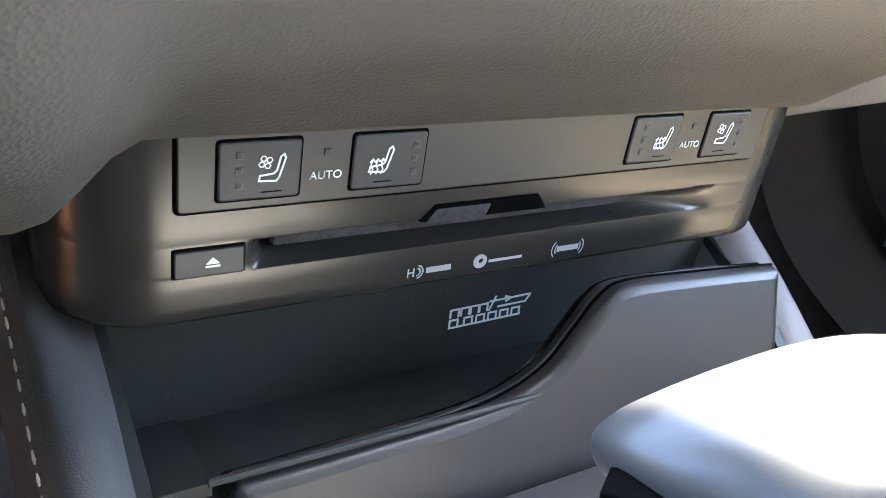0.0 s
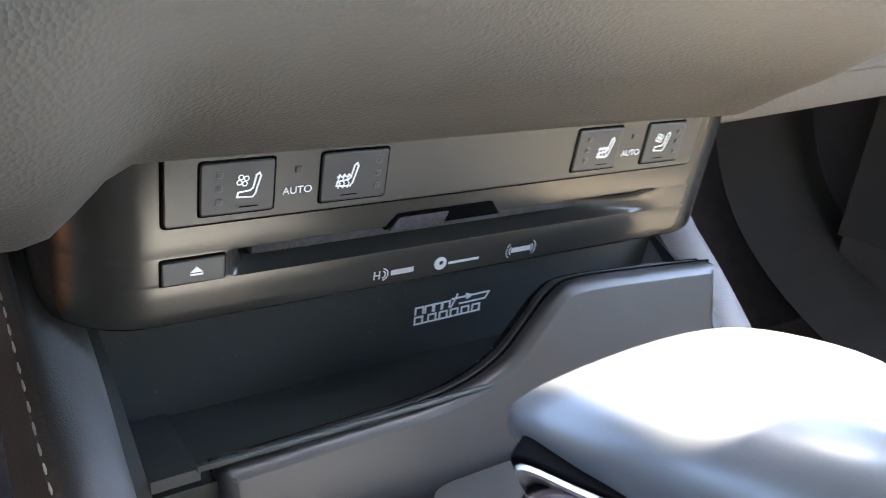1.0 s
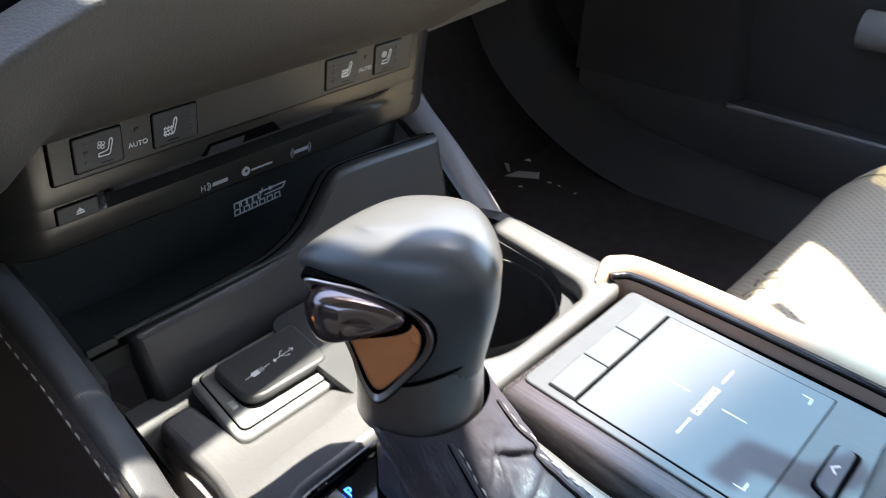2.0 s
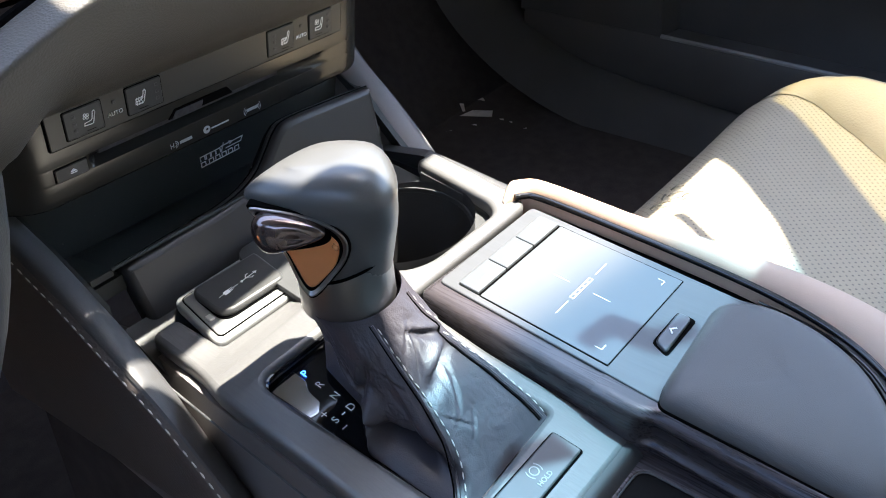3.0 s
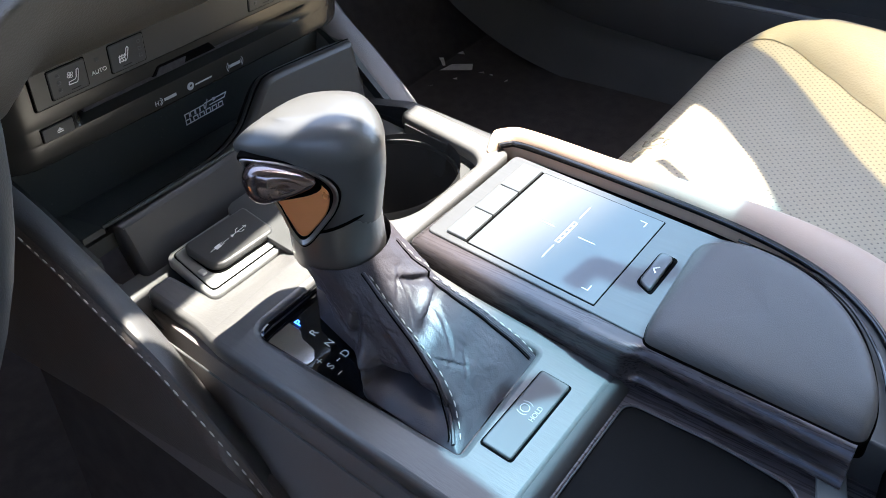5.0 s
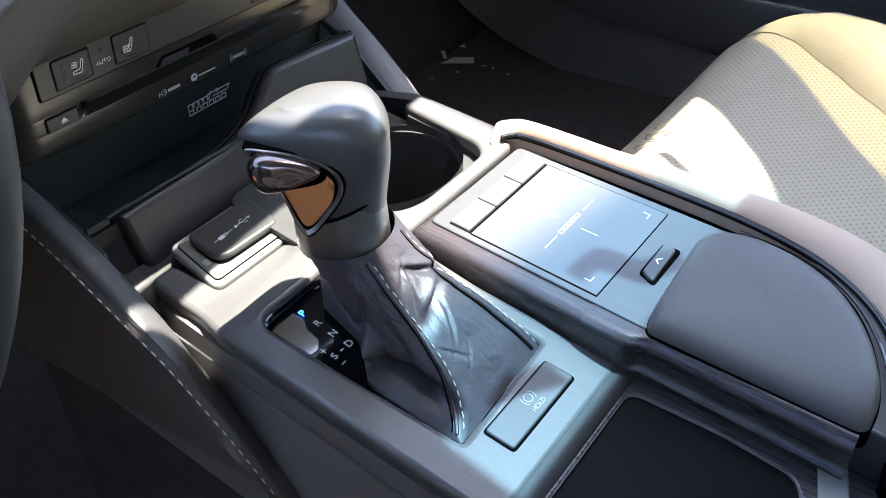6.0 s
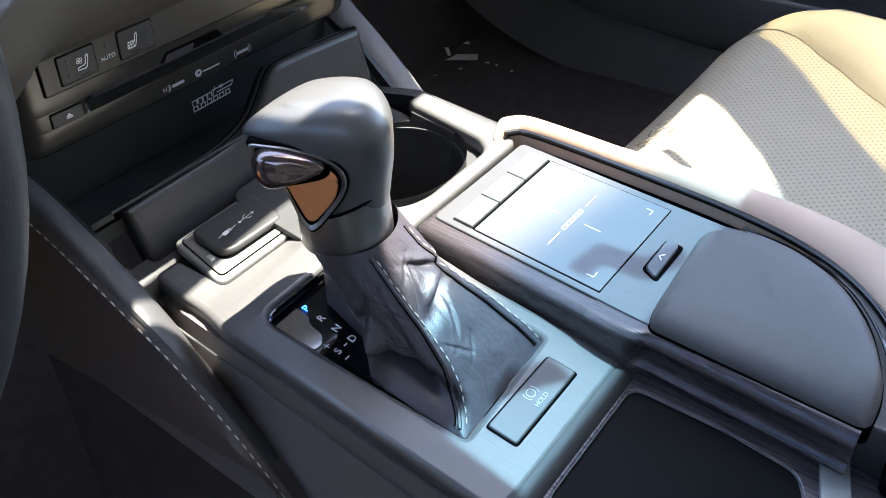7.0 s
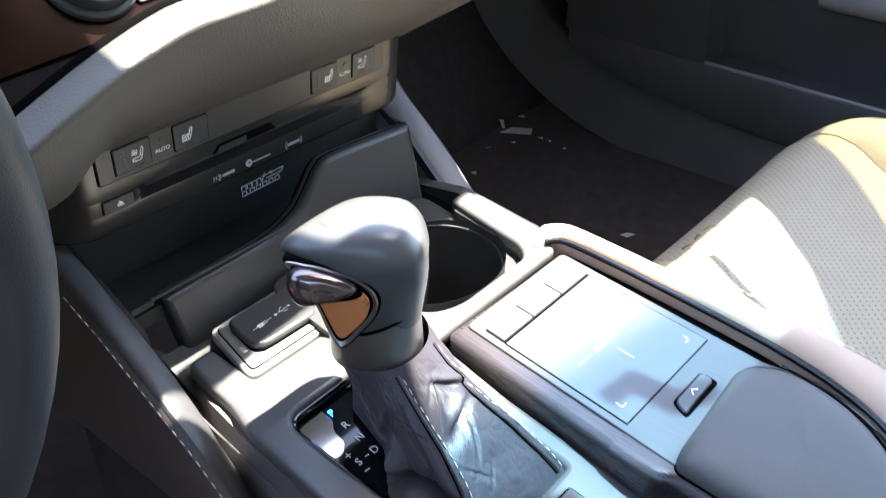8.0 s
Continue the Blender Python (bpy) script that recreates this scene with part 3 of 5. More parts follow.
# ---- storage tray under the panel ----
def build_tray():
    t = thing("storage_tray", "deep black plastic storage tray under the media panel", "tray")
    slab("back_wall", [(-0.126, 0.229, -0.006), (0.126, 0.229, -0.010), (0.126, 0.222, 0.062), (-0.126, 0.222, 0.062)], 0.01, M_TRAY, t, direction=(0, 1, 0))
    slab("tray_floor", [(-0.126, 0.230, -0.003), (0.126, 0.230, -0.006), (0.110, 0.168, 0.011), (-0.126, 0.168, 0.011)], 0.01, M_TRAY, t)
    for sx in (-1, 1):
        slab("side_wall", [(sx * 0.126, 0.150, -0.06), (sx * 0.126, 0.30, -0.06), (sx * 0.126, 0.30, 0.065), (sx * 0.126, 0.20, 0.031 if sx < 0 else 0.022), (sx * 0.126, 0.152, 0.010 if sx < 0 else -0.022)], 0.006, M_TRAY, t, direction=(sx, 0, 0))
        if sx < 0:
            slab("mat_edge", [(sx * 0.126, 0.23, -0.002), (sx * 0.106, 0.23, -0.002), (sx * 0.112, 0.165, 0.0195), (sx * 0.126, 0.165, 0.0195)], 0.004, M_TRAY, t)
    m = basis((-0.0012, 0.2262, 0.0170), (1, 0, 0.0), (0, -0.08, 1))
    lines = []
    for row, xs in ((0.0021, (-0.0035, 0.0012, 0.0055, 0.0095)), (-0.0024, (-0.0035, 0.0030, 0.0085, 0.0140, 0.0195, 0.0250))):
        for x in xs:
            lines += [[(x, row - 0.0017), (x, row + 0.0015), (x + 0.0036, row + 0.0015), (x + 0.0036, row - 0.0017)]]
    lines += [[(-0.0035, -0.0042), (0.0290, -0.0042)], [(0.0140, 0.0042), (0.0330, 0.0042)], [(0.0180, 0.0012), (0.0310, 0.0012), (0.0330, 0.0042)], [(0.0140, 0.0004), (0.0165, 0.0060)], [(0.0210, 0.0052), (0.0240, 0.0042), (0.0215, 0.0030)]]
    strokes("maker_mark", lines, 0.00095, m, M_WHITE, t, 0.0012, "white maker's mark drawn as plain strokes")
    part("lip", tube([Vector((-0.113 + 0.105 * k / 20, 0.1645, 0.0200 - 0.001 * k / 20)) for k in range(21)], 0.0012), M_TRAY, t)
    # swept lid with the raised end
    lid = thing("tray_lid", "dark satin tray lid stepping up to a raised end", "lid")
    fm = basis((0, 0.158, 0.0), (1, 0, 0), (0, 0.28, 1))
    top = [(-0.1065, 0.0182), (-0.070, 0.0188), (-0.028, 0.0200), (-0.004, 0.0265), (0.011, 0.0375), (0.022, 0.0462), (0.034, 0.0498), (0.070, 0.0475), (0.108, 0.0442)]
    curve = [Vector((q.x, q.y)) for q in smooth_path([(x, y, 0) for x, y in top], 5)]
    outline = rounded([(0.100, -0.045), *[(q.x, q.y) for q in reversed(curve)], (-0.1045, -0.040)], [0.004] + [0.003] * len(curve) + [0.004], 3)
    plate("lid_body", outline, M_LID, fm, lid, thick=0.016, bevel=0.0045, top=0.0)
    rim = [fm @ Vector((q.x, q.y - 0.002, -0.0125)) for q in curve]
    part("rim", tube(rim, 0.0022), M_PIANO, lid, "thin gloss black rim")
    groove = [fm @ Vector((q.x, q.y, -0.0058)) for q in curve]
    part("rim_groove", tube(groove, 0.0007, 6), M_VOID, lid)
    # paler tube stands for the highlight line along the rim
    bead = [fm @ Vector((q.x, q.y - 0.0001, -0.0076)) for q in curve[2:-3]]
    part("rim_highlight", tube(bead, 0.0007, 8), M_FACE, lid, "thin paler line standing for the rim's highlight")


build_tray()

# ---- centre console ----
CM = basis((0, 0, -0.0085), (1, 0, 0), (0, 1, 0.12))


DIP = (0.013, 0.0195, -0.017)  # how the front of the console sinks toward the dash


def build_console():
    c = thing("center_console", "brushed dark grey centre console trim with rounded edges", "console")
    outline = rounded([(-0.127, -0.1085), (-0.016, -0.1085), (-0.016, -0.02), (-0.012, 0.036), (0.104, 0.036), (0.1095, 0.048), (0.1110, 0.1205), (0.0937, 0.1205), (0.0928, 0.112),
                       (0.0905, 0.056), (0.083, 0.0465), (0.020, 0.0465), (0.002, 0.054), (-0.010, 0.075), (-0.036, 0.085), (-0.036, 0.083), (-0.108, 0.083), (-0.111, 0.119), (-0.129, 0.119), (-0.1288, 0.100), (-0.1286, 0.086), (-0.1284, 0.076), (-0.1282, 0.068), (-0.1280, 0.060), (-0.1278, 0.052)],
                      [0.008, 0.005, 0.005, 0.005, 0.006, 0.008, 0.006, 0.006, 0.002, 0.006, 0.006, 0.012, 0.01, 0.012, 0.005, 0.001, 0.004, 0.004, 0.006, 0, 0, 0, 0, 0, 0])
    gate = rounded([(-0.1095, 0.0525), (-0.1030, -0.0735), (-0.0290, -0.0690), (-0.0300, 0.0540)], [0.010, 0.003, 0.003, 0.010])
    trim = plate("trim_plate", outline, M_TRIM, CM, c, holes=[gate], thick=0.012, bevel=0.0035)
    for v in trim.data.vertices:
        if v.co.x < -0.02 and v.co.y > 0.055:
            u = min(1.0, (v.co.y - 0.055) / 0.028)
            v.co += Vector(DIP) * u * u * (3 - 2 * u)
    # gate surround and the lower step
    rim = [CM @ Vector((p[0], p[1], -0.0045)) for p in gate]
    part("gate_rim", tube([*rim, rim[0]], 0.0016), M_PIANO, c, "gloss black gate rim")
    plate("gate_floor", rrect(-0.116, -0.08, -0.022, 0.062, 0.004), M_PIANO, CM, c, thick=0.004, top=-0.009, label="gloss black shift gate plate")
    plate("gate_insert", rounded([(-0.1062, 0.0490), (-0.0885, 0.0505), (-0.0885, 0.0400), (-0.0925, 0.0350), (-0.0935, 0.0250), (-0.0990, 0.0200), (-0.1050, 0.0215)], 0.002), M_CHROME, CM, c, thick=0.002, bevel=0.0004, top=-0.0086, label="bright metal gate insert")
    # body under the trim
    slab("side_panel", [(-0.116, 0.145, -0.026), (-0.119, 0.110, -0.025), (-0.1265, 0.050, -0.018), (-0.128, -0.108, -0.033), (-0.1345, -0.30, -0.05), (-0.138, -0.30, -0.15), (-0.138, 0.30, -0.13), (-0.133, 0.20, -0.02)], 0.01, M_SIDE, c, direction=(1, 0, 0))
    slab("tunnel_side", [(-0.134, -0.30, -0.145), (-0.134, 0.30, -0.125), (-0.150, 0.30, -0.36), (-0.150, -0.30, -0.36)], 0.01, M_CARPET, c, "black carpet on the tunnel", direction=(1, 0, 0))
    slab("side_panel", [(0.121, 0.13, -0.002), (0.123, 0.03, -0.012), (0.134, -0.108, -0.027), (0.134, -0.34, -0.03), (0.150, -0.34, -0.36), (0.150, 0.30, -0.36), (0.128, 0.20, -0.02)], 0.01, M_KNEE, c, direction=(-1, 0, 0))
    part("seam_line", tube([CM @ Vector((-0.1300, 0.12 - 0.40 * k / 20, -0.0245 - 0.004 * math.sin(k / 20))) for k in range(21)], 0.0007, 6), M_HOLD, c)
    slab("under_tray", [(-0.120, 0.158, -0.016), (-0.020, 0.158, -0.016), (-0.036, 0.04, -0.065), (-0.120, 0.04, -0.065)], 0.004, M_BLACK, c)
    # cup well
    rows = []
    for z, r in ((-0.004, 0.0445), (-0.010, 0.0440), (-0.06, 0.042), (-0.115, 0.041)):
        rows.append([Vector((0.045 + r * 1.08 * math.cos(2 * math.pi * k / 40), 0.088 + r * 0.95 * math.sin(2 * math.pi * k / 40), z)) for k in range(40)])
    part("cup_well", loft(rows, True, False), M_CUP, c, "deep black cup well")
    # cup floor coloured near-black for the shade at the bottom of the well
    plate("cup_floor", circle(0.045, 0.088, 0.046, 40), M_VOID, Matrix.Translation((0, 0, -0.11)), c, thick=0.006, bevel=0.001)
    plate("cup_ledge", rrect(-0.045, 0.040, 0.0945, 0.150, 0.012), M_BLACK, CM, c, holes=[[Vector((0.045 + 0.046 * math.cos(2 * math.pi * k / 40), 0.088 + 0.041 * math.sin(2 * math.pi * k / 40))) for k in range(40)]], thick=0.004, top=-0.013, label="black plastic around the cup well")
    plate("rail_wall", rrect(0.0912, 0.05, 0.0940, 0.115, 0.001), M_BLACK, CM, c, thick=0.03, bevel=0.0005, top=-0.006)
    # usb bay
    BM = Matrix.Translation(DIP) @ CM @ Matrix.Translation((-0.075, 0.105, 0)) @ Matrix.Scale(1.058, 4) @ Matrix.Translation((0.075, -0.105, 0))
    bay = plate("usb_bay", rounded([(-0.108, 0.0840), (-0.0455, 0.0840), (-0.0410, 0.1290), (-0.1030, 0.1290)], 0.006), M_BAY, BM, c, thick=0.006, bevel=0.0012, top=0.0015, label="satin frame of the socket bay")
    plate("bay_groove", rounded([(-0.1045, 0.0875), (-0.0480, 0.0875), (-0.0440, 0.1265), (-0.1000, 0.1265)], 0.004), M_VOID, BM, bay, thick=0.002, bevel=0.0002, top=0.0018)
    plate("bay_inset", rounded([(-0.1038, 0.0883), (-0.0487, 0.0883), (-0.0447, 0.1257), (-0.0993, 0.1257)], 0.0035), M_BAY, BM, bay, thick=0.003, bevel=0.0004, top=0.0023)
    plate("lid_gap", rounded([(-0.0965, 0.0935), (-0.0520, 0.0925), (-0.0490, 0.1240), (-0.0945, 0.1240)], [0.009, 0.004, 0.003, 0.007]), M_VOID, BM, bay, thick=0.002, bevel=0.0002, top=0.0026)
    lid = plate("socket_lid", rounded([(-0.0955, 0.0945), (-0.0545, 0.0935), (-0.0515, 0.0965), (-0.0495, 0.1225), (-0.0920, 0.1235), (-0.0950, 0.1200)], [0.010, 0.004, 0.004, 0.003, 0.006, 0.008]), M_SWITCH, BM, bay, thick=0.005, bevel=0.0018, top=0.0070, label="black hinged socket lid")
    plate("lid_tab", rrect(-0.1005, 0.1000, -0.0972, 0.1045, 0.0006), M_SILVER, BM, bay, thick=0.002, top=0.0035)
    u = BM @ Matrix.Translation((-0.0695, 0.1080, 0)) @ Matrix.Rotation(radians(4), 4, "Z") @ Matrix.Diagonal((0.78, 0.78, 1, 1))
    strokes("socket_symbol", [[(-0.002, 0), (0.0105, 0)], [(0.001, 0), (0.0035, 0.0026), (0.0055, 0.0026)], [(0.0025, 0), (0.005, -0.0024), (0.0070, -0.0024)], [(0.0095, 0.0012), (0.0115, 0), (0.0095, -0.0012)]], 0.0006, u, M_WHITE, lid, 0.0073)
    plate("socket_symbol", circle(-0.0026, 0, 0.0011, 12), M_WHITE, u, lid, thick=0.0003, bevel=0.0, top=0.0073)
    plate("socket_symbol", rrect(-0.0195, -0.0016, -0.0145, 0.0016, 0.0006), M_WHITE, u, lid, thick=0.0003, bevel=0.0, top=0.0073)
    strokes("socket_symbol", [[(-0.024, 0.0), (-0.0065, 0.0)], [(-0.0145, 0.0011), (-0.0115, 0.0011)], [(-0.0145, -0.0011), (-0.0115, -0.0011)]], 0.0005, u, M_WHITE, lid, 0.0073)
    # gear letters
    g = CM @ Matrix.Translation((0, 0, -0.0089))
    for ch, x, y, mat in (("P", -0.0860, 0.0440, M_BLUE), ("R", -0.0860, 0.0330, M_WHITE), ("N", -0.0860, 0.0220, M_WHITE), ("D", -0.0860, 0.0110, M_WHITE), ("S", -0.0970, 0.0110, M_WHITE)):
        lettering("gear_letter", ch, 0.0062, g, mat, c, x, y, 0, 0.0006)
    strokes("gear_sign", [[(-0.0996, 0.0180), (-0.0964, 0.0180)], [(-0.0980, 0.0164), (-0.0980, 0.0196)]], 0.0006, g, M_WHITE, c, 0.0003)
    strokes("gear_sign", [[(-0.0984, 0.0048), (-0.0956, 0.0048)], [(-0.0922, 0.0112), (-0.0902, 0.0112)]], 0.0006, g, M_WHITE, c, 0.0003)
    # hold key
    plate("key_gap", rrect(-0.0930, -0.0950, -0.0380, -0.0768, 0.0025), M_VOID, CM, c, thick=0.003, top=0.0003)
    h = plate("hold_key", rrect(-0.0920, -0.0938, -0.0390, -0.0778, 0.0018), M_HOLD, CM, c, thick=0.005, bevel=0.0008, top=0.0016, label="dark rectangular brake hold key")
    lettering("hold_lettering", "HOLD", 0.0036, CM, M_GREY, h, -0.0640, -0.0897, 0, 0.0018, "white printed word")
    plate("hold_symbol", circle(-0.0640, -0.0835, 0.0025, 22), M_GREY, CM, h, holes=[circle(-0.0640, -0.0835, 0.0021, 22)], thick=0.0003, bevel=0.0, top=0.0018)
    for sx in (-1, 1):
        strokes("hold_symbol", [[(-0.0640 + sx * 0.0040 * math.cos(a), -0.0835 + 0.0040 * math.sin(a)) for a in (-0.7, -0.35, 0, 0.35, 0.7)]], 0.0004, CM, M_GREY, h, 0.0018)


build_console()


# ---- shift lever ----
def closed_smooth(pts, z, steps=6):
    n, out = len(pts), []
    for i in range(n):
        a, b, c, d = (Vector((*pts[(i + k) % n], z)) for k in (-1, 0, 1, 2))
        for k in range(steps):
            t = k / steps
            out.append(0.5 * ((2 * b) + (c - a) * t + (2 * a - 5 * b + 4 * c - d) * t * t + (3 * b - a - 3 * c + d) * t ** 3))
    return out


def build_lever():
    lever = thing("shift_lever", "leather-wrapped automatic shift lever with stitched gaiter", "gear lever")
    # knob: sections from the collar up; tip, front, front, right, rear, rear, side
    keys = [(0.0560, (-0.0880, 0.0300), (-0.0755, 0.0430), (-0.0560, 0.0430), (-0.0440, 0.0245), (-0.0548, 0.0045), (-0.0705, 0.0000), (-0.0850, 0.0100)),
            (0.0700, (-0.0880, 0.0310), (-0.0755, 0.0445), (-0.0550, 0.0440), (-0.0420, 0.0240), (-0.0532, 0.0025), (-0.0690, -0.0020), (-0.0845, 0.0095)),
            (0.0850, (-0.0905, 0.0345), (-0.0765, 0.0460), (-0.0530, 0.0450), (-0.0390, 0.0232), (-0.0513, 0.0006), (-0.0685, -0.0045), (-0.0855, 0.0110)),
            (0.0960, (-0.0925, 0.0360), (-0.0780, 0.0465), (-0.0525, 0.0450), (-0.0374, 0.0226), (-0.0507, 0.0003), (-0.0692, -0.0046), (-0.0875, 0.0135)),
            (0.1008, (-0.0978, 0.0437), (-0.0790, 0.0468), (-0.0520, 0.0445), (-0.0365, 0.0220), (-0.0505, 0.0005), (-0.0695, -0.0040), (-0.0890, 0.0150)),
            (0.1060, (-0.0990, 0.0445), (-0.0790, 0.0460), (-0.0530, 0.0435), (-0.0380, 0.0220), (-0.0520, 0.0025), (-0.0700, -0.0015), (-0.0890, 0.0170)),
            (0.1109, (-0.0930, 0.0405), (-0.0780, 0.0440), (-0.0550, 0.0410), (-0.0420, 0.0225), (-0.0550, 0.0065), (-0.0710, 0.0030), (-0.0870, 0.0195)),
            (0.1138, (-0.0845, 0.0360), (-0.0760, 0.0405), (-0.0580, 0.0375), (-0.0490, 0.0230), (-0.0590, 0.0110), (-0.0715, 0.0085), (-0.0830, 0.0220)),
            (0.1152, (-0.0820, 0.0310), (-0.0730, 0.0335), (-0.0630, 0.0320), (-0.0580, 0.0240), (-0.0640, 0.0170), (-0.0710, 0.0160), (-0.0780, 0.0230)),
            (0.1155, (-0.0725, 0.0255), (-0.0700, 0.0265), (-0.0680, 0.0262), (-0.0665, 0.0240), (-0.0680, 0.0222), (-0.0700, 0.0220), (-0.0720, 0.0235))]
    rows = [closed_smooth(k[1:], k[0]) for k in keys]
    n = len(rows[0])
    cols = [smooth_path([r[i] for r in rows], 4) for i in range(n)]
    dense = [[col[j] for col in cols] for j in range(len(cols[0]))]
    part("knob", loft(dense, True, True), M_KNOB, lever, "dark grey smooth leather knob")
    # collar, cut off aslant so that it stands higher behind
    crow = []
    for z, g, w in ((0.0400, 1.03, 0.0), (0.0420, 1.06, 0.0), (0.0500, 1.05, 0.4), (0.0585, 1.035, 0.9), (0.0598, 1.03, 1.0), (0.0603, 0.99, 1.0)):
        pts = closed_smooth([((x + 0.0655) * g - 0.0655, (y - 0.0215) * g + 0.0215) for x, y in keys[0][1:]], z)
        crow.append([p + Vector((0, 0, (1 - w) * 0.10 * (p.x + 0.0645) + w * 0.30 * (0.61 * (p.x + 0.0645) - 0.79 * (p.y - 0.0205) + 0.020))) for p in pts])
    part("collar", loft(crow, True, True), M_SMOKE, lever, "smoked metal collar")
    part("collar_gap", tube([*crow[4], crow[4][0]], 0.0008, 6), M_VOID, lever)
    # thumb insert on the knob's side
    km = basis((-0.0875, 0.0100, 0.080), (0.605, -0.797, 0), (0.0957, 0.0726, 0.9928))

    def outline(pts, steps=6):
        return [Vector((q.x, q.y)) for q in closed_smooth(pts, 0.0, steps)]

    ring = outline([(-0.0310, 0.0240), (-0.0220, 0.0232), (-0.0124, 0.0212), (-0.0010, 0.0170), (0.0068, 0.0112), (0.0094, 0.0044), (0.0068, -0.0035), (-0.0005, -0.0125), (-0.0065, -0.0190), (-0.0105, -0.0197), (-0.0142, -0.0125), (-0.0185, 0.0010), (-0.0255, 0.0155)])

    def around(pts, g):
        return [Vector((-0.0100 + (p.x + 0.0100) * g, 0.003 + (p.y - 0.003) * g)) for p in pts]

    plate("rim_shadow", around(ring, 1.05), M_VOID, km, lever, thick=0.010, bevel=0.0005, top=0.0000)
    rows = [[km @ Vector((q.x, q.y, h)) for q in around(ring, g)] for g, h in ((1.0, -0.008), (1.0, 0.0004), (0.985, 0.0010), (0.96, 0.0011), (0.90, 0.0003), (0.82, -0.0008), (0.78, -0.0012), (0.5, -0.0012))]
    part("insert_rim", loft(rows, True, True), M_SMOKE, lever, "smoothly dished smoked metal rim")
    inner = outline([(-0.0180, 0.0070), (-0.0030, 0.0125), (0.0038, 0.0085), (0.0055, 0.0035), (0.0030, -0.0045), (-0.0035, -0.0120), (-0.0078, -0.0155), (-0.0110, -0.0140), (-0.0138, -0.0070), (-0.0165, 0.0005)])
    plate("insert", inner, M_BRONZE, km, lever, thick=0.004, bevel=0.0008, top=0.0004, label="bronze metal insert")
    # black plate stands for the shaded hollow around the button
    plate("recess_shade", outline([(-0.0285, 0.0216), (-0.0200, 0.0212), (-0.0124, 0.0194), (-0.0020, 0.0150), (0.0026, 0.0100), (0.0000, 0.0066), (-0.0080, 0.0046), (-0.0200, 0.0040), (-0.0262, 0.0110)]), M_VOID, km, lever, thick=0.004, top=0.0012)
    rows = []
    face = outline([(-0.0305, 0.0118), (-0.0294, 0.0164), (-0.0255, 0.0190), (-0.0165, 0.0182), (-0.0065, 0.0150), (0.0000, 0.0106), (-0.0002, 0.0074), (-0.0075, 0.0046), (-0.0165, 0.0022), (-0.0240, 0.0016), (-0.0286, 0.0048)])
    for g, h in ((1.0, 0.0000), (1.0, 0.0030), (0.985, 0.0045), (0.94, 0.0062), (0.85, 0.0078), (0.70, 0.0089), (0.45, 0.0096), (0.15, 0.0098)):
        rows.append([km @ Vector((-0.0185 + (q.x + 0.0185) * g, 0.0126 + (q.y - 0.0092) * g, h - 0.06 * max(0.0, q.x + 0.020) * h / 0.0098 * 2)) for q in face])
    part("release_button", loft(rows, True, True), M_BUTTON, lever, "glossy smoked release button")
    part("seam_line", tube([Vector((-0.0893, 0.0272, 0.0600)), Vector((-0.0888, 0.0262, 0.0640)), Vector((-0.0885, 0.0252, 0.0680))], 0.0005, 6), M_VOID, lever)
    # gaiter
    base = [Vector(p) for p in ((-0.1035, -0.0180), (-0.1030, -0.0725), (-0.0300, -0.0695), (-0.0310, 0.0500), (-0.0640, 0.0525), (-0.0790, 0.0360), (-0.0850, 0.0060))]
    low_c, top_c = Vector((-0.0600, -0.0260)), Vector((-0.0660, 0.0215))

    def base_at(a):
        d, best = Vector((math.cos(a), math.sin(a))), 0.01
        for p, q in zip(base, base[1:] + base[:1]):
            e = q - p
            den = d.x * e.y - d.y * e.x
            if abs(den) < 1e-9:
                continue
            w = p - low_c
            s, u = (w.x * e.y - w.y * e.x) / den, (w.x * d.y - w.y * d.x) / den
            if s > 0 and -1e-6 <= u <= 1 + 1e-6:
                best = max(best, s)
        return best

    def along(table, u):
        for (u0, a0), (u1, a1) in zip(table, table[1:]):
            if u <= u1:
                return a0 + (a1 - a0) * max(0.0, u - u0) / (u1 - u0)
        return table[-1][1]

    def soft_along(table, u):
        return sum(along(table, min(1.0, max(0.0, u + q * 0.010))) for q in (-2, -1, 0, 1, 2)) / 5

    # how the skin draws in from the gate to the collar: a slim tube, a full bulge, a standing flap
    TUBE = ((0, 1), (0.05, 0.86), (0.09, 0.72), (0.125, 0.42), (0.155, 0.02), (0.185, -0.20), (0.215, -0.16), (0.25, 0.14), (0.30, 0.31), (0.38, 0.31), (0.50, 0.23), (0.70, 0.12), (0.88, 0.03), (1, 0))
    BULGE = ((0, 1), (0.10, 0.96), (0.20, 0.89), (0.30, 0.79), (0.40, 0.65), (0.48, 0.50), (0.54, 0.37), (0.60, 0.29), (0.66, 0.26), (0.74, 0.17), (0.88, 0.05), (1, 0))
    FLAP = ((0, 1), (0.12, 0.96), (0.25, 0.90), (0.36, 0.74), (0.44, 0.42), (0.54, 0.18), (0.70, 0.08), (1, 0))
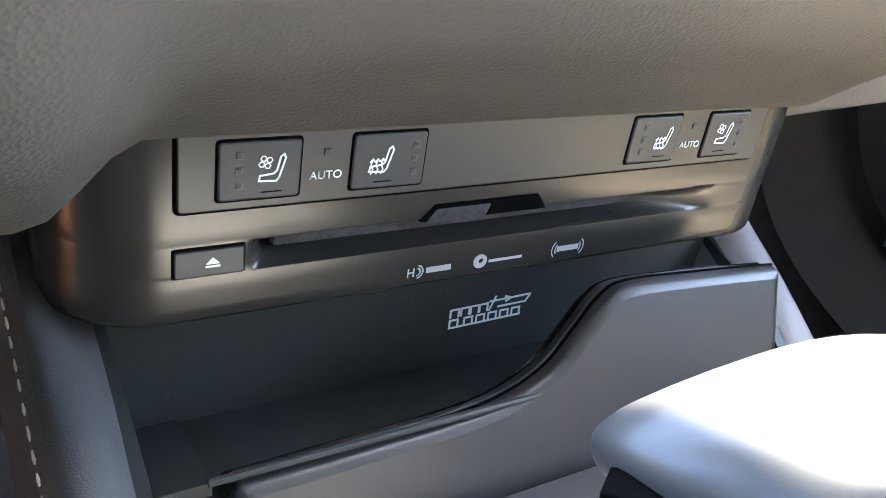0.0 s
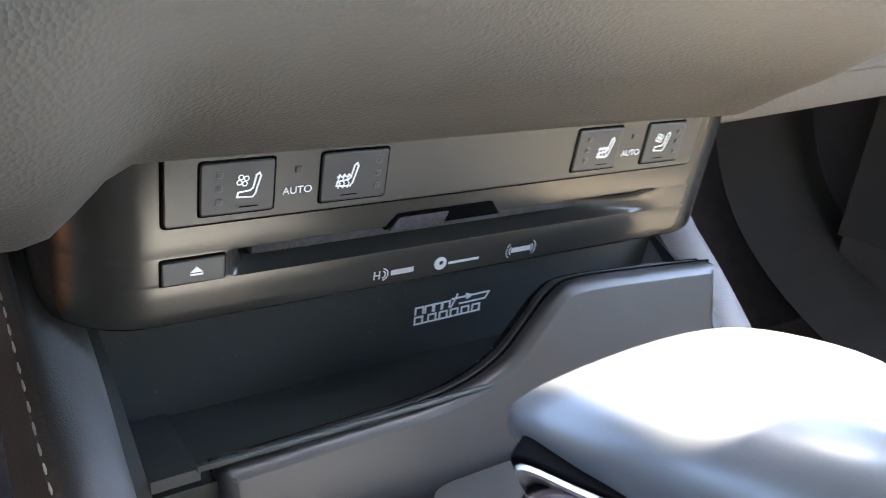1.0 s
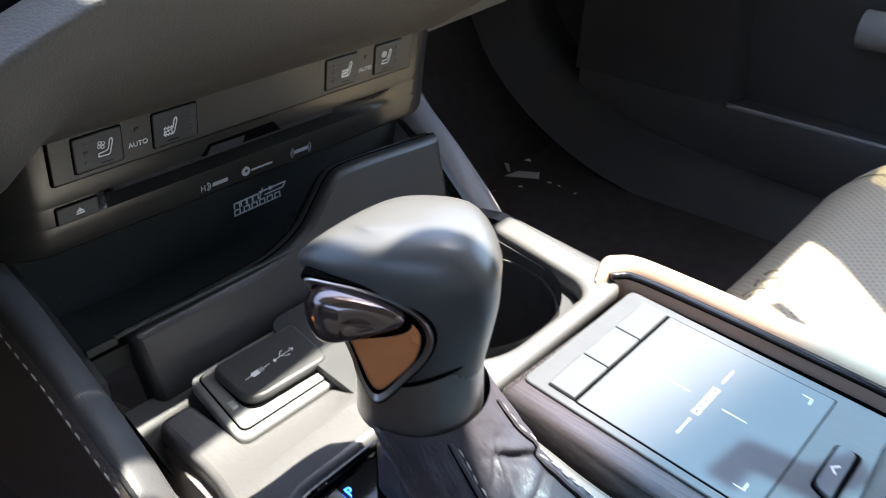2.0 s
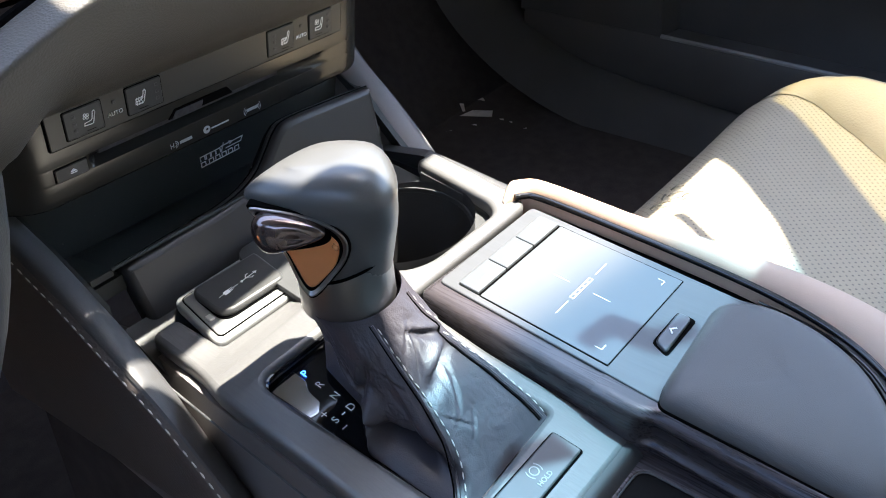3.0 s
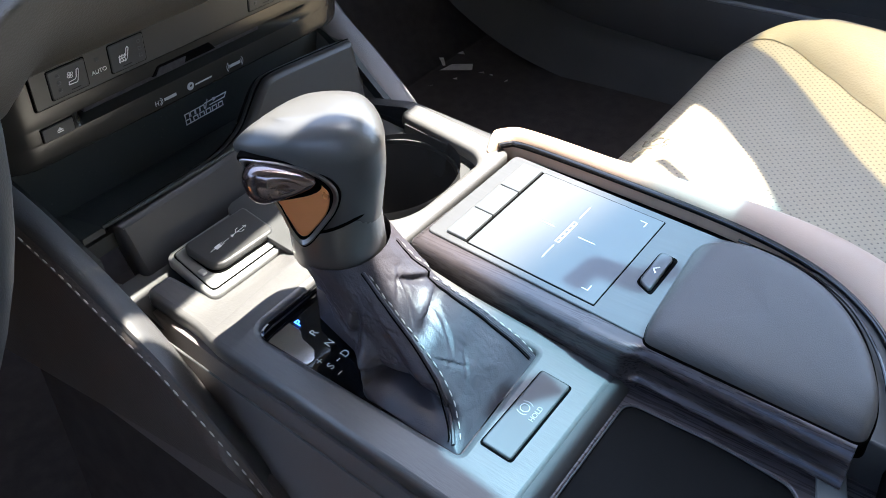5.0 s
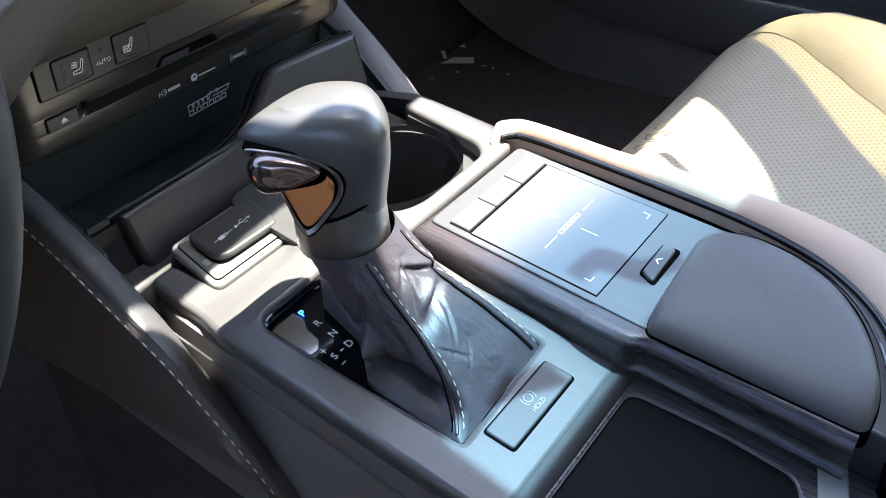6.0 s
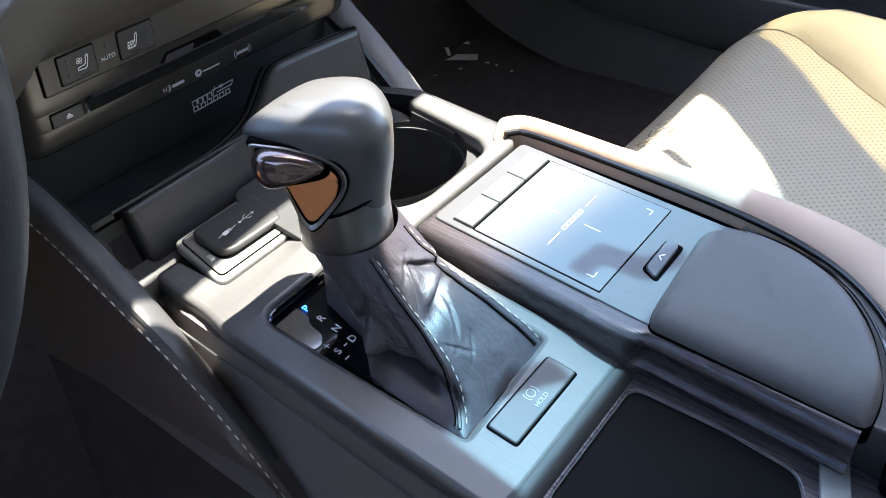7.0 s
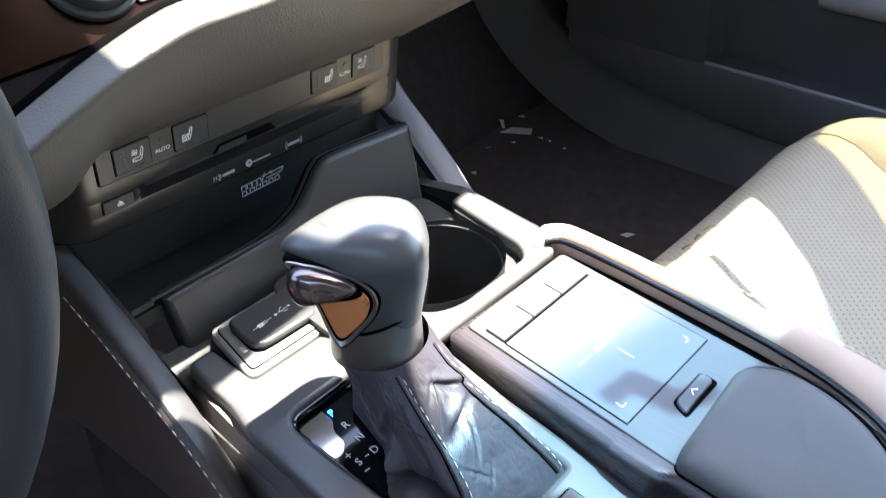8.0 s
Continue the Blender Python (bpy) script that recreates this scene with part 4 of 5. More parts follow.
    # folds: angle, height, slope, width, depth, reach
    FOLDS = ((-1.45, 0.59, 0.12, 0.030, 0.0060, 0.42), (-1.25, 0.73, -0.22, 0.022, 0.0042, 0.32), (-1.78, 0.68, 0.50, 0.016, 0.0026, 0.20), (-1.60, 0.46, 0.45, 0.014, 0.0018, 0.18), (-1.85, 0.36, -0.5, 0.010, 0.0012, 0.14), (-1.72, 0.30, 0.4, 0.009, 0.0010, 0.14),
             (-0.80, 0.66, -0.2, 0.024, 0.0030, 0.30), (-1.70, 0.80, 0.30, 0.014, 0.0016, 0.20), (-2.40, 0.31, 0.10, 0.010, 0.0011, 0.20), (-2.35, 0.27, -0.15, 0.008, 0.0010, 0.18), (-2.55, 0.36, 0.20, 0.009, 0.0008, 0.16),
             (-2.55, 0.70, 0.35, 0.012, 0.0007, 0.16), (-2.30, 0.62, -0.3, 0.010, 0.0006, 0.14), (-2.95, 0.56, 0.5, 0.030, 0.0030, 0.25), (2.90, 0.42, -0.4, 0.035, 0.0040, 0.35), (2.45, 0.60, 0.3, 0.035, 0.0035, 0.35))

    def turn(a, b):
        return (a - b + math.pi) % (2 * math.pi) - math.pi

    def gaiter(a, t):
        """t from 0 at the gate to 1 at the collar."""
        r0, r1 = base_at(a), 0.0238
        q = turn(a, -0.35)
        w = 1 - ease(min(1.0, max(0.0, (abs(q) - 1.74) / 0.34)))
        f = math.exp(-(turn(a, -3.30 + 0.75 * t) / 0.12) ** 2)
        k = soft_along(TUBE, t) * (1 - w) + soft_along(BULGE, t) * w
        k = k * (1 - f) + soft_along(FLAP, t) * f
        r = r1 + (r0 - r1) * k
        folds = 0.0
        for fa, ft, slope, wide, deep, reach in FOLDS:
            q = turn(a, fa)
            if abs(q) < 3 * reach:
                g, e = math.exp(-(q / reach) ** 2), t - ft - slope * q
                e /= 1.35 * wide
                folds += 0.8 * deep * g * (0.55 * math.exp(-(e - 1.7) ** 2) - math.exp(-e * e))
        n = noise.noise(Vector((3.0 * math.cos(a), 3.0 * math.sin(a), 7.0 * t)))
        m = noise.noise(Vector((9.0 * math.cos(a) + 5, 9.0 * math.sin(a), 16.0 * t)))
        folds += 0.0013 * n - 0.0004 * max(0.0, 1 - abs(m) / 0.14)
        r += folds * min(1, 5 * t) * min(1, 6 * (1 - t))
        c = low_c.lerp(top_c, t)
        zb = -0.0085 + 0.12 * (low_c.y + r0 * math.sin(a)) - 0.004
        z = zb + (0.0440 - zb) * t ** 1.05 + 0.10 * (r * math.cos(a)) * t
        return Vector((c.x + r * math.cos(a), c.y + r * math.sin(a), z))

    rows = [[gaiter(2 * math.pi * k / 300, j / 100) for k in range(300)] for j in range(101)]
    part("gaiter", loft(rows, True, False), M_BOOT, lever, "creased black leather gaiter")

    for table in (((0, -2.318), (0.10, -2.20), (0.20, -2.12), (0.35, -2.05), (0.5, -2.03), (0.7, -2.05), (1, -2.06)), ((0, -0.967), (0.3, -0.98), (0.5, -0.98), (0.7, -0.95), (1, -0.90))):
        for da in (0.012, -0.05, -0.085):
            path = []
            for k in range(2, 39):
                u = k / 40
                b = soft_along(table, u) + da
                p = gaiter(b, u)
                n = (gaiter(b + 0.01, u) - gaiter(b - 0.01, u)).cross(gaiter(b, u + 0.01) - gaiter(b, u - 0.01)).normalized()
                path.append(p + (n if n.dot(p - Vector((*low_c.lerp(top_c, u), p.z))) > 0 else -n) * (0.0006 if da > 0 else 0.0003))
            if da > 0:
                stitching("stitching", path, lever, 0.0032, 0.0018, 0.00042)
            elif da > -0.06:
                part("seam", tube(path, 0.0010, 6), M_BOOT, lever)
            else:
                part("seam_groove", tube(path, 0.0004, 6), M_VOID, lever)


build_lever()


# ---- touch pad module ----
TM = Matrix(((1, 0.084, 0, 0), (0, 1, 0, 0), (0, 0, 1, 0), (0, 0, 0, 1)))


def build_touchpad():
    t = thing("touchpad_module", "dark satin control module with a brushed touch pad", "control panel")
    plate("body", rounded([(-0.0105, -0.0960), (-0.0010, -0.0985), (0.0965, -0.1130), (0.0965, -0.10), (0.0965, 0.0290), (-0.0095, 0.0330)], [0.006, 0.003, 0.001, 0.004, 0.006, 0.005]), M_RAIL, TM, t, thick=0.05, bevel=0.005, top=-0.0012)
    plate("top_plate", rounded([(0.0020, -0.130), (0.0950, -0.130), (0.0950, 0.0270), (0.0020, 0.0275)], [0.001, 0.001, 0.005, 0.004]), M_FACE, TM, t, thick=0.003, bevel=0.0008, top=0.0003, label="satin grey face")
    # black strip stands for the shade down in the gap
    plate("gap_shade_strip", rounded([(0.0958, -0.104), (0.1078, -0.104), (0.1020, 0.0225), (0.0958, 0.0245)], 0.002), M_VOID, TM, t, thick=0.03, bevel=0.0004, top=-0.014, label="near-black strip standing for the shade in the gap beside the bolster")
    plate("pad_gap", rrect(0.0062, -0.0838, 0.0893, 0.0008, 0.0008), M_VOID, TM, t, thick=0.001, bevel=0.0001, top=0.0006)
    pad = plate("touch_pad", rrect(0.0068, -0.0832, 0.0887, 0.0002, 0.0006), M_PADFACE, TM, t, thick=0.003, bevel=0.0003, top=0.0009, label="flat satin touch pad")
    cx, cy = 0.0478, -0.0415
    strokes("pad_mark", [[(cx, cy + 0.009), (cx, cy + 0.0185)], [(cx, cy - 0.008), (cx, cy - 0.0185)], [(cx - 0.0145, cy), (cx - 0.026, cy)], [(cx + 0.0150, cy), (cx + 0.0265, cy)]], 0.0005, TM, M_WHITE, pad, 0.0011)
    for sx in (-1, 1):
        for sy in (-1, 1):
            x, y = cx + sx * 0.034, cy + sy * 0.034
            strokes("corner_mark", [[(x, y - sy * 0.004), (x, y), (x - sx * 0.004, y)]], 0.0005, TM, M_WHITE, pad, 0.0011)
    strokes("maker_mark", [[(cx - 0.0105 + 0.0043 * k, cy - 0.0012), (cx - 0.0105 + 0.0043 * k, cy + 0.0012), (cx - 0.0072 + 0.0043 * k, cy + 0.0012), (cx - 0.0072 + 0.0043 * k, cy - 0.0012), (cx - 0.0105 + 0.0043 * k, cy - 0.0012)] for k in range(5)], 0.0006, TM, M_WHITE, pad, 0.0011, "pale maker's mark as plain blocks")
    for k in range(3):
        x0, x1 = 0.0068 + 0.0274 * k, 0.0068 + 0.0274 * (k + 1) - 0.0006
        key = plate("pad_key", rrect(x0, 0.0018, x1, 0.0160, 0.0008), M_PADFACE, TM, t, thick=0.004, bevel=0.0006, top=0.0022, label="satin rectangular key")
        strokes("key_mark", [[((x0 + x1) / 2 - 0.002, 0.0075), ((x0 + x1) / 2 + 0.002, 0.0075)]], 0.0007, TM, M_GREY, key, 0.0024)
    plate("key_gap", rrect(0.0066, 0.0005, 0.0890, 0.0164, 0.001), M_VOID, TM, t, thick=0.001, bevel=0.0001, top=0.0005)
    plate("arrow_key_gap", rounded([(0.0305, -0.1040), (0.0645, -0.1040), (0.0645, -0.0928), (0.0350, -0.0928)], 0.003), M_VOID, TM, t, thick=0.001, bevel=0.0001, top=0.0006)
    key = plate("arrow_key", rounded([(0.0320, -0.1024), (0.0628, -0.1016), (0.0632, -0.0938), (0.0358, -0.0942)], 0.003), M_PADFACE, TM, t, thick=0.004, bevel=0.001, top=0.0025, label="satin key with a double arrow")
    strokes("arrow_mark", [[(0.0455, -0.0996 + d), (0.0480, -0.0974 + d), (0.0505, -0.0996 + d)] for d in (0.0008,)], 0.0010, TM, M_WHITE, key, 0.0027)


build_touchpad()


# ---- armrest, side bolster, bin ----
def build_armrest():
    a = thing("armrest_pad", "charcoal leather palm rest with a rounded end", "armrest")
    m = Matrix.Translation((0, 0, 0.0))
    out = rounded([(-0.0105, -0.1160), (0.0000, -0.1125), (0.0700, -0.1075), (0.0815, -0.1260), (0.0780, -0.1560), (0.0640, -0.1840), (0.0380, -0.2060), (0.0080, -0.2190), (-0.0150, -0.2190)], [0.004, 0.02, 0.010, 0.02, 0.03, 0.03, 0.03, 0.012, 0.006], 7)
    mid = Vector((0.030, -0.160))
    rows = [[Vector((*(mid + (Vector(p[:2]) - mid) * g), z - 0.02 * max(0.0, p[1] + 0.135) * up - 0.0035 * up * min(1.0, max(0.0, (0.012 - mid.lerp(Vector(p[:2]), g).x) / 0.030)) ** 2)) for p in out] for g, z, up in ((0.985, -0.012, 0), (1.0, -0.003, 0), (1.0, 0.0010, 0.3), (0.99, 0.0042, 0.6), (0.965, 0.0070, 0.9), (0.93, 0.0088, 1), (0.87, 0.0100, 1), (0.78, 0.0107, 1), (0.6, 0.0112, 1), (0.3, 0.0115, 1), (0.02, 0.0116, 1))]
    part("cushion", loft(rows, True, True), M_ARM, a)
    edge = [Vector((*(mid + (Vector(p[:2]) - mid) * 1.014),)) for p in out]
    edge = [p + Vector((0.0060 * min(1.0, max(0.0, (p.x - 0.035) / 0.04)), -0.003 * min(1.0, max(0.0, (p.x - 0.01) / 0.04)) if p.y < -0.15 else 0.0)) for p in edge]
    # wider black plate puts the shade round the cushion into colour
    plate("base_gap_shade", edge, M_VOID, m, a, thick=0.010, bevel=0.001, top=0.0006)
    plate("arm_base", [Vector(p) for p in ((-0.0040, -0.108), (0.0860, -0.108), (0.0900, -0.13), (0.084, -0.19), (0.06, -0.36), (-0.018, -0.36))], M_BOX, m, a, thick=0.06, bevel=0.002, top=-0.0005)
    rim = smooth_path([(0.0870, -0.1240, 0.002), (0.0825, -0.1560, 0.002), (0.0680, -0.1860, 0.002), (0.0400, -0.2090, 0.002), (0.0080, -0.2225, 0.002), (-0.0220, -0.2300, 0.002)], 8)
    part("rim", tube(rim, 0.0008, 8), M_PIANO, a, "thin gloss black rim")
    # tan bolster along the passenger side
    b = thing("console_bolster", "pinkish tan leather bolster along the console edge", "bolster")
    inner = smooth_path([(0.094, 0.046, 0.0), (0.1065, 0.0400, 0.0), (0.1110, 0.0250, 0.0), (0.1080, -0.0480, 0.0), (0.1015, -0.1190, 0.0), (0.0895, -0.1645, 0.0), (0.0690, -0.1965, 0.0), (0.0415, -0.2180, 0.0), (0.0105, -0.2310, 0.0), (-0.0220, -0.2345, 0.0)], 8)
    rows = []
    for i, p in enumerate(inner):
        d = (inner[min(i + 1, len(inner) - 1)] - inner[max(i - 1, 0)]).normalized()
        s = Vector((-d.y, d.x, 0))
        w = 0.0115 + 0.0215 * min(1, max(0, (-p.y - 0.03) / 0.15))
        g = min(1.0, 0.25 + i / 7)
        rows.append([p + s * q * w * g + Vector((0, 0, h if h < -0.004 else -0.004 + (h + 0.004) * g)) for q, h in ((0.0, -0.016), (0.0, -0.002), (0.10, 0.0035), (0.35, 0.0068), (0.65, 0.0072), (0.90, 0.003), (1.02, -0.006), (1.08, -0.03), (1.0, -0.10))])
    part("cover", loft(rows, False, True), M_TAN, b)
    part("piping", tube([p + Vector((-0.0012, 0, -0.0004)) for p in inner[5:]], 0.0022, 10), M_PIANO, b, "gloss black piping")
    # black tube fills the channel in place of its shade
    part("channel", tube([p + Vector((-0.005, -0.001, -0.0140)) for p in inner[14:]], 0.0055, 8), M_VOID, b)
    # rail and bin beside the lever
    s = thing("storage_bin", "black lined console bin with brushed trim edges", "bin")
    near = ((0.006, -0.0007), (-0.004, -0.0007), (-0.0100, -0.0007), (-0.0144, -0.0009), (-0.0176, -0.0023), (-0.0191, -0.0048), (-0.0194, -0.0075), (-0.0191, -0.0120), (-0.0191, -0.0170), (-0.0191, -0.0200), (-0.0191, -0.0220), (-0.0191, -0.0235), (-0.0191, -0.0260), (-0.0191, -0.036))
    far = ((0.006, -0.0008), (-0.002, -0.0002), (-0.0075, -0.0003), (-0.0108, -0.0020), (-0.0130, -0.0046), (-0.0133, -0.0066), (-0.0118, -0.0088), (-0.0103, -0.0130), (-0.0106, -0.0182), (-0.0126, -0.0208), (-0.0138, -0.0217), (-0.0137, -0.0232), (-0.0108, -0.0236), (-0.0108, -0.036))
    rows = []
    for k in range(37):
        y = -0.084 - 0.1325 * k / 36
        dx = -0.0085 * max(0.0, (-0.096 - y) / 0.1205)
        sh = 0.084 * max(0.0, y + 0.0985)
        rows.append(smooth_path([(a + sh + (b + dx - a) * u, y, c + (e - c) * u) for q, ((a, c), (b, e)) in enumerate(zip(near, far)) for u in [min(1.0, max(0.0, (-0.1055 - 0.0006 * abs(q - 8) - y) / 0.013))] for u in [u * u * (3 - 2 * u)]], 3))
    part("side_rail", loft(rows, False, True), M_RAIL, s, "dark brushed side rail")
    rows = []
    for k in range(13):
        x = -0.1285 + 0.110 * k / 12
        rows.append([Vector((x, -0.1065 - 0.0100 * math.sin(q), -0.0220 - 0.0095 * (1 - math.cos(q)))) for q in [math.pi / 2 * i / 8 for i in range(9)]])
    part("rear_roll", loft(rows), M_BLACK, s, "dark rounded edge behind the trim")
    plate("bin_surround", rounded([(-0.130, -0.32), (-0.006, -0.32), (-0.006, -0.1095), (-0.130, -0.1095)], 0.002), M_RAIL, Matrix.Translation((0, 0, -0.0270)), s, holes=[rounded(BIN, 0.008)], thick=0.008, bevel=0.0012, label="dark brushed surround")
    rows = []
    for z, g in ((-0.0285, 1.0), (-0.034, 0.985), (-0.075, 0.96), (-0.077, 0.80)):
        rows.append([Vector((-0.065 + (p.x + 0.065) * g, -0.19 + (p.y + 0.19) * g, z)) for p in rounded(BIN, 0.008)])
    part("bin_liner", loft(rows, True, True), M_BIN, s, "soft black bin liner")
    # paler tube puts the highlight of the liner's lip into colour
    lip = [Vector((p.x, p.y, -0.0276)) for p in rounded(BIN, 0.008)]
    part("liner_highlight", tube([*lip, lip[0]], 0.0005, 6), M_HOLD, s, "thin edge coloured pale for its highlight")
    plate("bin_rear_strip", rounded([(-0.0130, -0.2040), (-0.0080, -0.2155), (-0.1000, -0.2470), (-0.1050, -0.2350)], 0.001), M_FRAME, Matrix.Translation((0, 0, -0.0245)), s, thick=0.006, bevel=0.0008, label="satin strip along the bin's rear rim")


BIN = [(-0.106, -0.2290), (-0.0370, -0.2052), (-0.0288, -0.1990), (-0.0250, -0.165), (-0.0250, -0.1172), (-0.106, -0.1172)]

build_armrest()


# ---- knee pads either side of the console ----
def build_knee(sx, name, label):
    k = thing(name, label, "knee pad")
    pairs = [((-0.150, 0.290, 0.085), (-0.128, 0.300, 0.058)), ((-0.149, 0.240, 0.062), (-0.129, 0.250, 0.048)), ((-0.1485, 0.184, 0.0368), (-0.130, 0.200, 0.036)), ((-0.148, 0.160, 0.0265), (-0.131, 0.172, 0.0270)),
             ((-0.148, 0.137, 0.0152), (-0.131, 0.1310, 0.0055)), ((-0.148, 0.110, 0.0015), (-0.131, 0.1047, -0.0130)), ((-0.148, 0.084, -0.0119), (-0.131, 0.0850, -0.0330)), ((-0.1478, 0.060, -0.0310), (-0.131, 0.0680, -0.0500)),
             ((-0.1475, 0.042, -0.0473), (-0.131, 0.0373, -0.0800)), ((-0.147, 0.021, -0.0714), (-0.131, 0.0250, -0.1080)), ((-0.147, -0.050, -0.150), (-0.131, -0.050, -0.19)), ((-0.147, -0.150, -0.24), (-0.131, -0.150, -0.28))]
    if sx < 0:
        pairs = [((-0.158, 0.290, 0.085), (-0.128, 0.300, 0.075)), ((-0.157, 0.250, 0.055), (-0.128, 0.255, 0.053)), ((-0.155, 0.226, 0.034), (-0.127, 0.230, 0.039)), ((-0.155, 0.200, 0.013), (-0.127, 0.205, 0.022)),
                 ((-0.155, 0.174, -0.011), (-0.127, 0.180, 0.001)), ((-0.154, 0.150, -0.035), (-0.127, 0.155, -0.022)), ((-0.153, 0.100, -0.083), (-0.127, 0.105, -0.066)), ((-0.150, 0.0, -0.17), (-0.130, 0.0, -0.15))]
    outer, inner = smooth_path([p for p, q in pairs], 6), smooth_path([q for p, q in pairs], 6)
    rows = []
    for o, i in zip(outer, inner):
        row = []
        for j in range(9):
            t = j / 8
            p = o.lerp(i, t) + Vector((-0.25, -0.35, 0.9)) * 0.0060 * math.sin(math.pi * t) ** 0.7
            row.append(Vector((p.x * sx, p.y, p.z)))
        row += [Vector((sx * (i.x + 0.003), i.y + 0.004, i.z - 0.02))]
        rows.append(row)
    part("roll", loft(rows), M_KNEE if sx > 0 else M_SIDE, k)
    rows = []
    for o in outer:
        low = min(o.z - 0.012, -0.0685 - 0.149 * o.y) if sx > 0 else o.z - 0.10
        rows.append([Vector((sx * x, y, z)) for x, y, z in ((o.x + 0.001, o.y, o.z - 0.0004), (o.x - 0.0030, o.y - 0.004, o.z - 0.006), (o.x - 0.0062, o.y - 0.008, o.z * 0.6 + low * 0.4), (o.x - 0.0050, o.y - 0.008, low + 0.004), (o.x + 0.004, o.y - 0.006, low), (o.x + 0.012, o.y, low - 0.004))])
    part("side_cover", loft(rows), M_PADSIDE if sx > 0 else M_DOOR, k)
    if sx > 0:
        stitching("stitching", [Vector((sx * (o.x - 0.0028), o.y - 0.0040, o.z - 0.0042)) for o in outer[::3]], k, 0.0034, 0.0026, 0.0005)


M_PADSIDE = leather("side_leather", (0.094, 0.077, 0.069), 0.5, 600.0, 0.3)
build_knee(1, "knee_pad", "black leather knee pad with pale stitching beside the driver")
build_knee(-1, "knee_pad", "black leather knee pad beside the passenger footwell")


# ---- steering wheel ----
def build_wheel():
    w = thing("steering_wheel", "dark leather steering wheel rim", "steering wheel")
    m = Matrix.Translation((-0.3782, -0.0006, 0.2142)) @ Matrix.Rotation(radians(-88), 4, "X")
    rows = []
    for i in range(72):
        a = 2 * math.pi * i / 72
        rows.append([m @ Vector(((0.1606 + 0.0155 * math.cos(b)) * math.cos(a), (0.1606 + 0.0155 * math.cos(b)) * math.sin(a), 0.0165 * math.sin(b))) for b in [2 * math.pi * k / 16 for k in range(16)]])
    rows.append(rows[0])
    part("rim", loft(rows, True), M_WHEEL, w)
    part("hub", tube([m @ Vector((0, 0, z)) for z in (-0.03, 0.0, 0.02, 0.025)], 0.065, 24), M_BLACK, w)
    part("column", tube([m @ Vector((0, 0, z)) for z in (0.0, -0.06, -0.20, -0.30)], 0.03, 20), M_BLACK, w)
    for a in (0, math.pi, -math.pi / 2):
        part("spoke", tube([m @ Vector((r * math.cos(a), r * math.sin(a), 0)) for r in (0.05, 0.1, 0.165)], 0.012, 10), M_BLACK, w)


build_wheel()


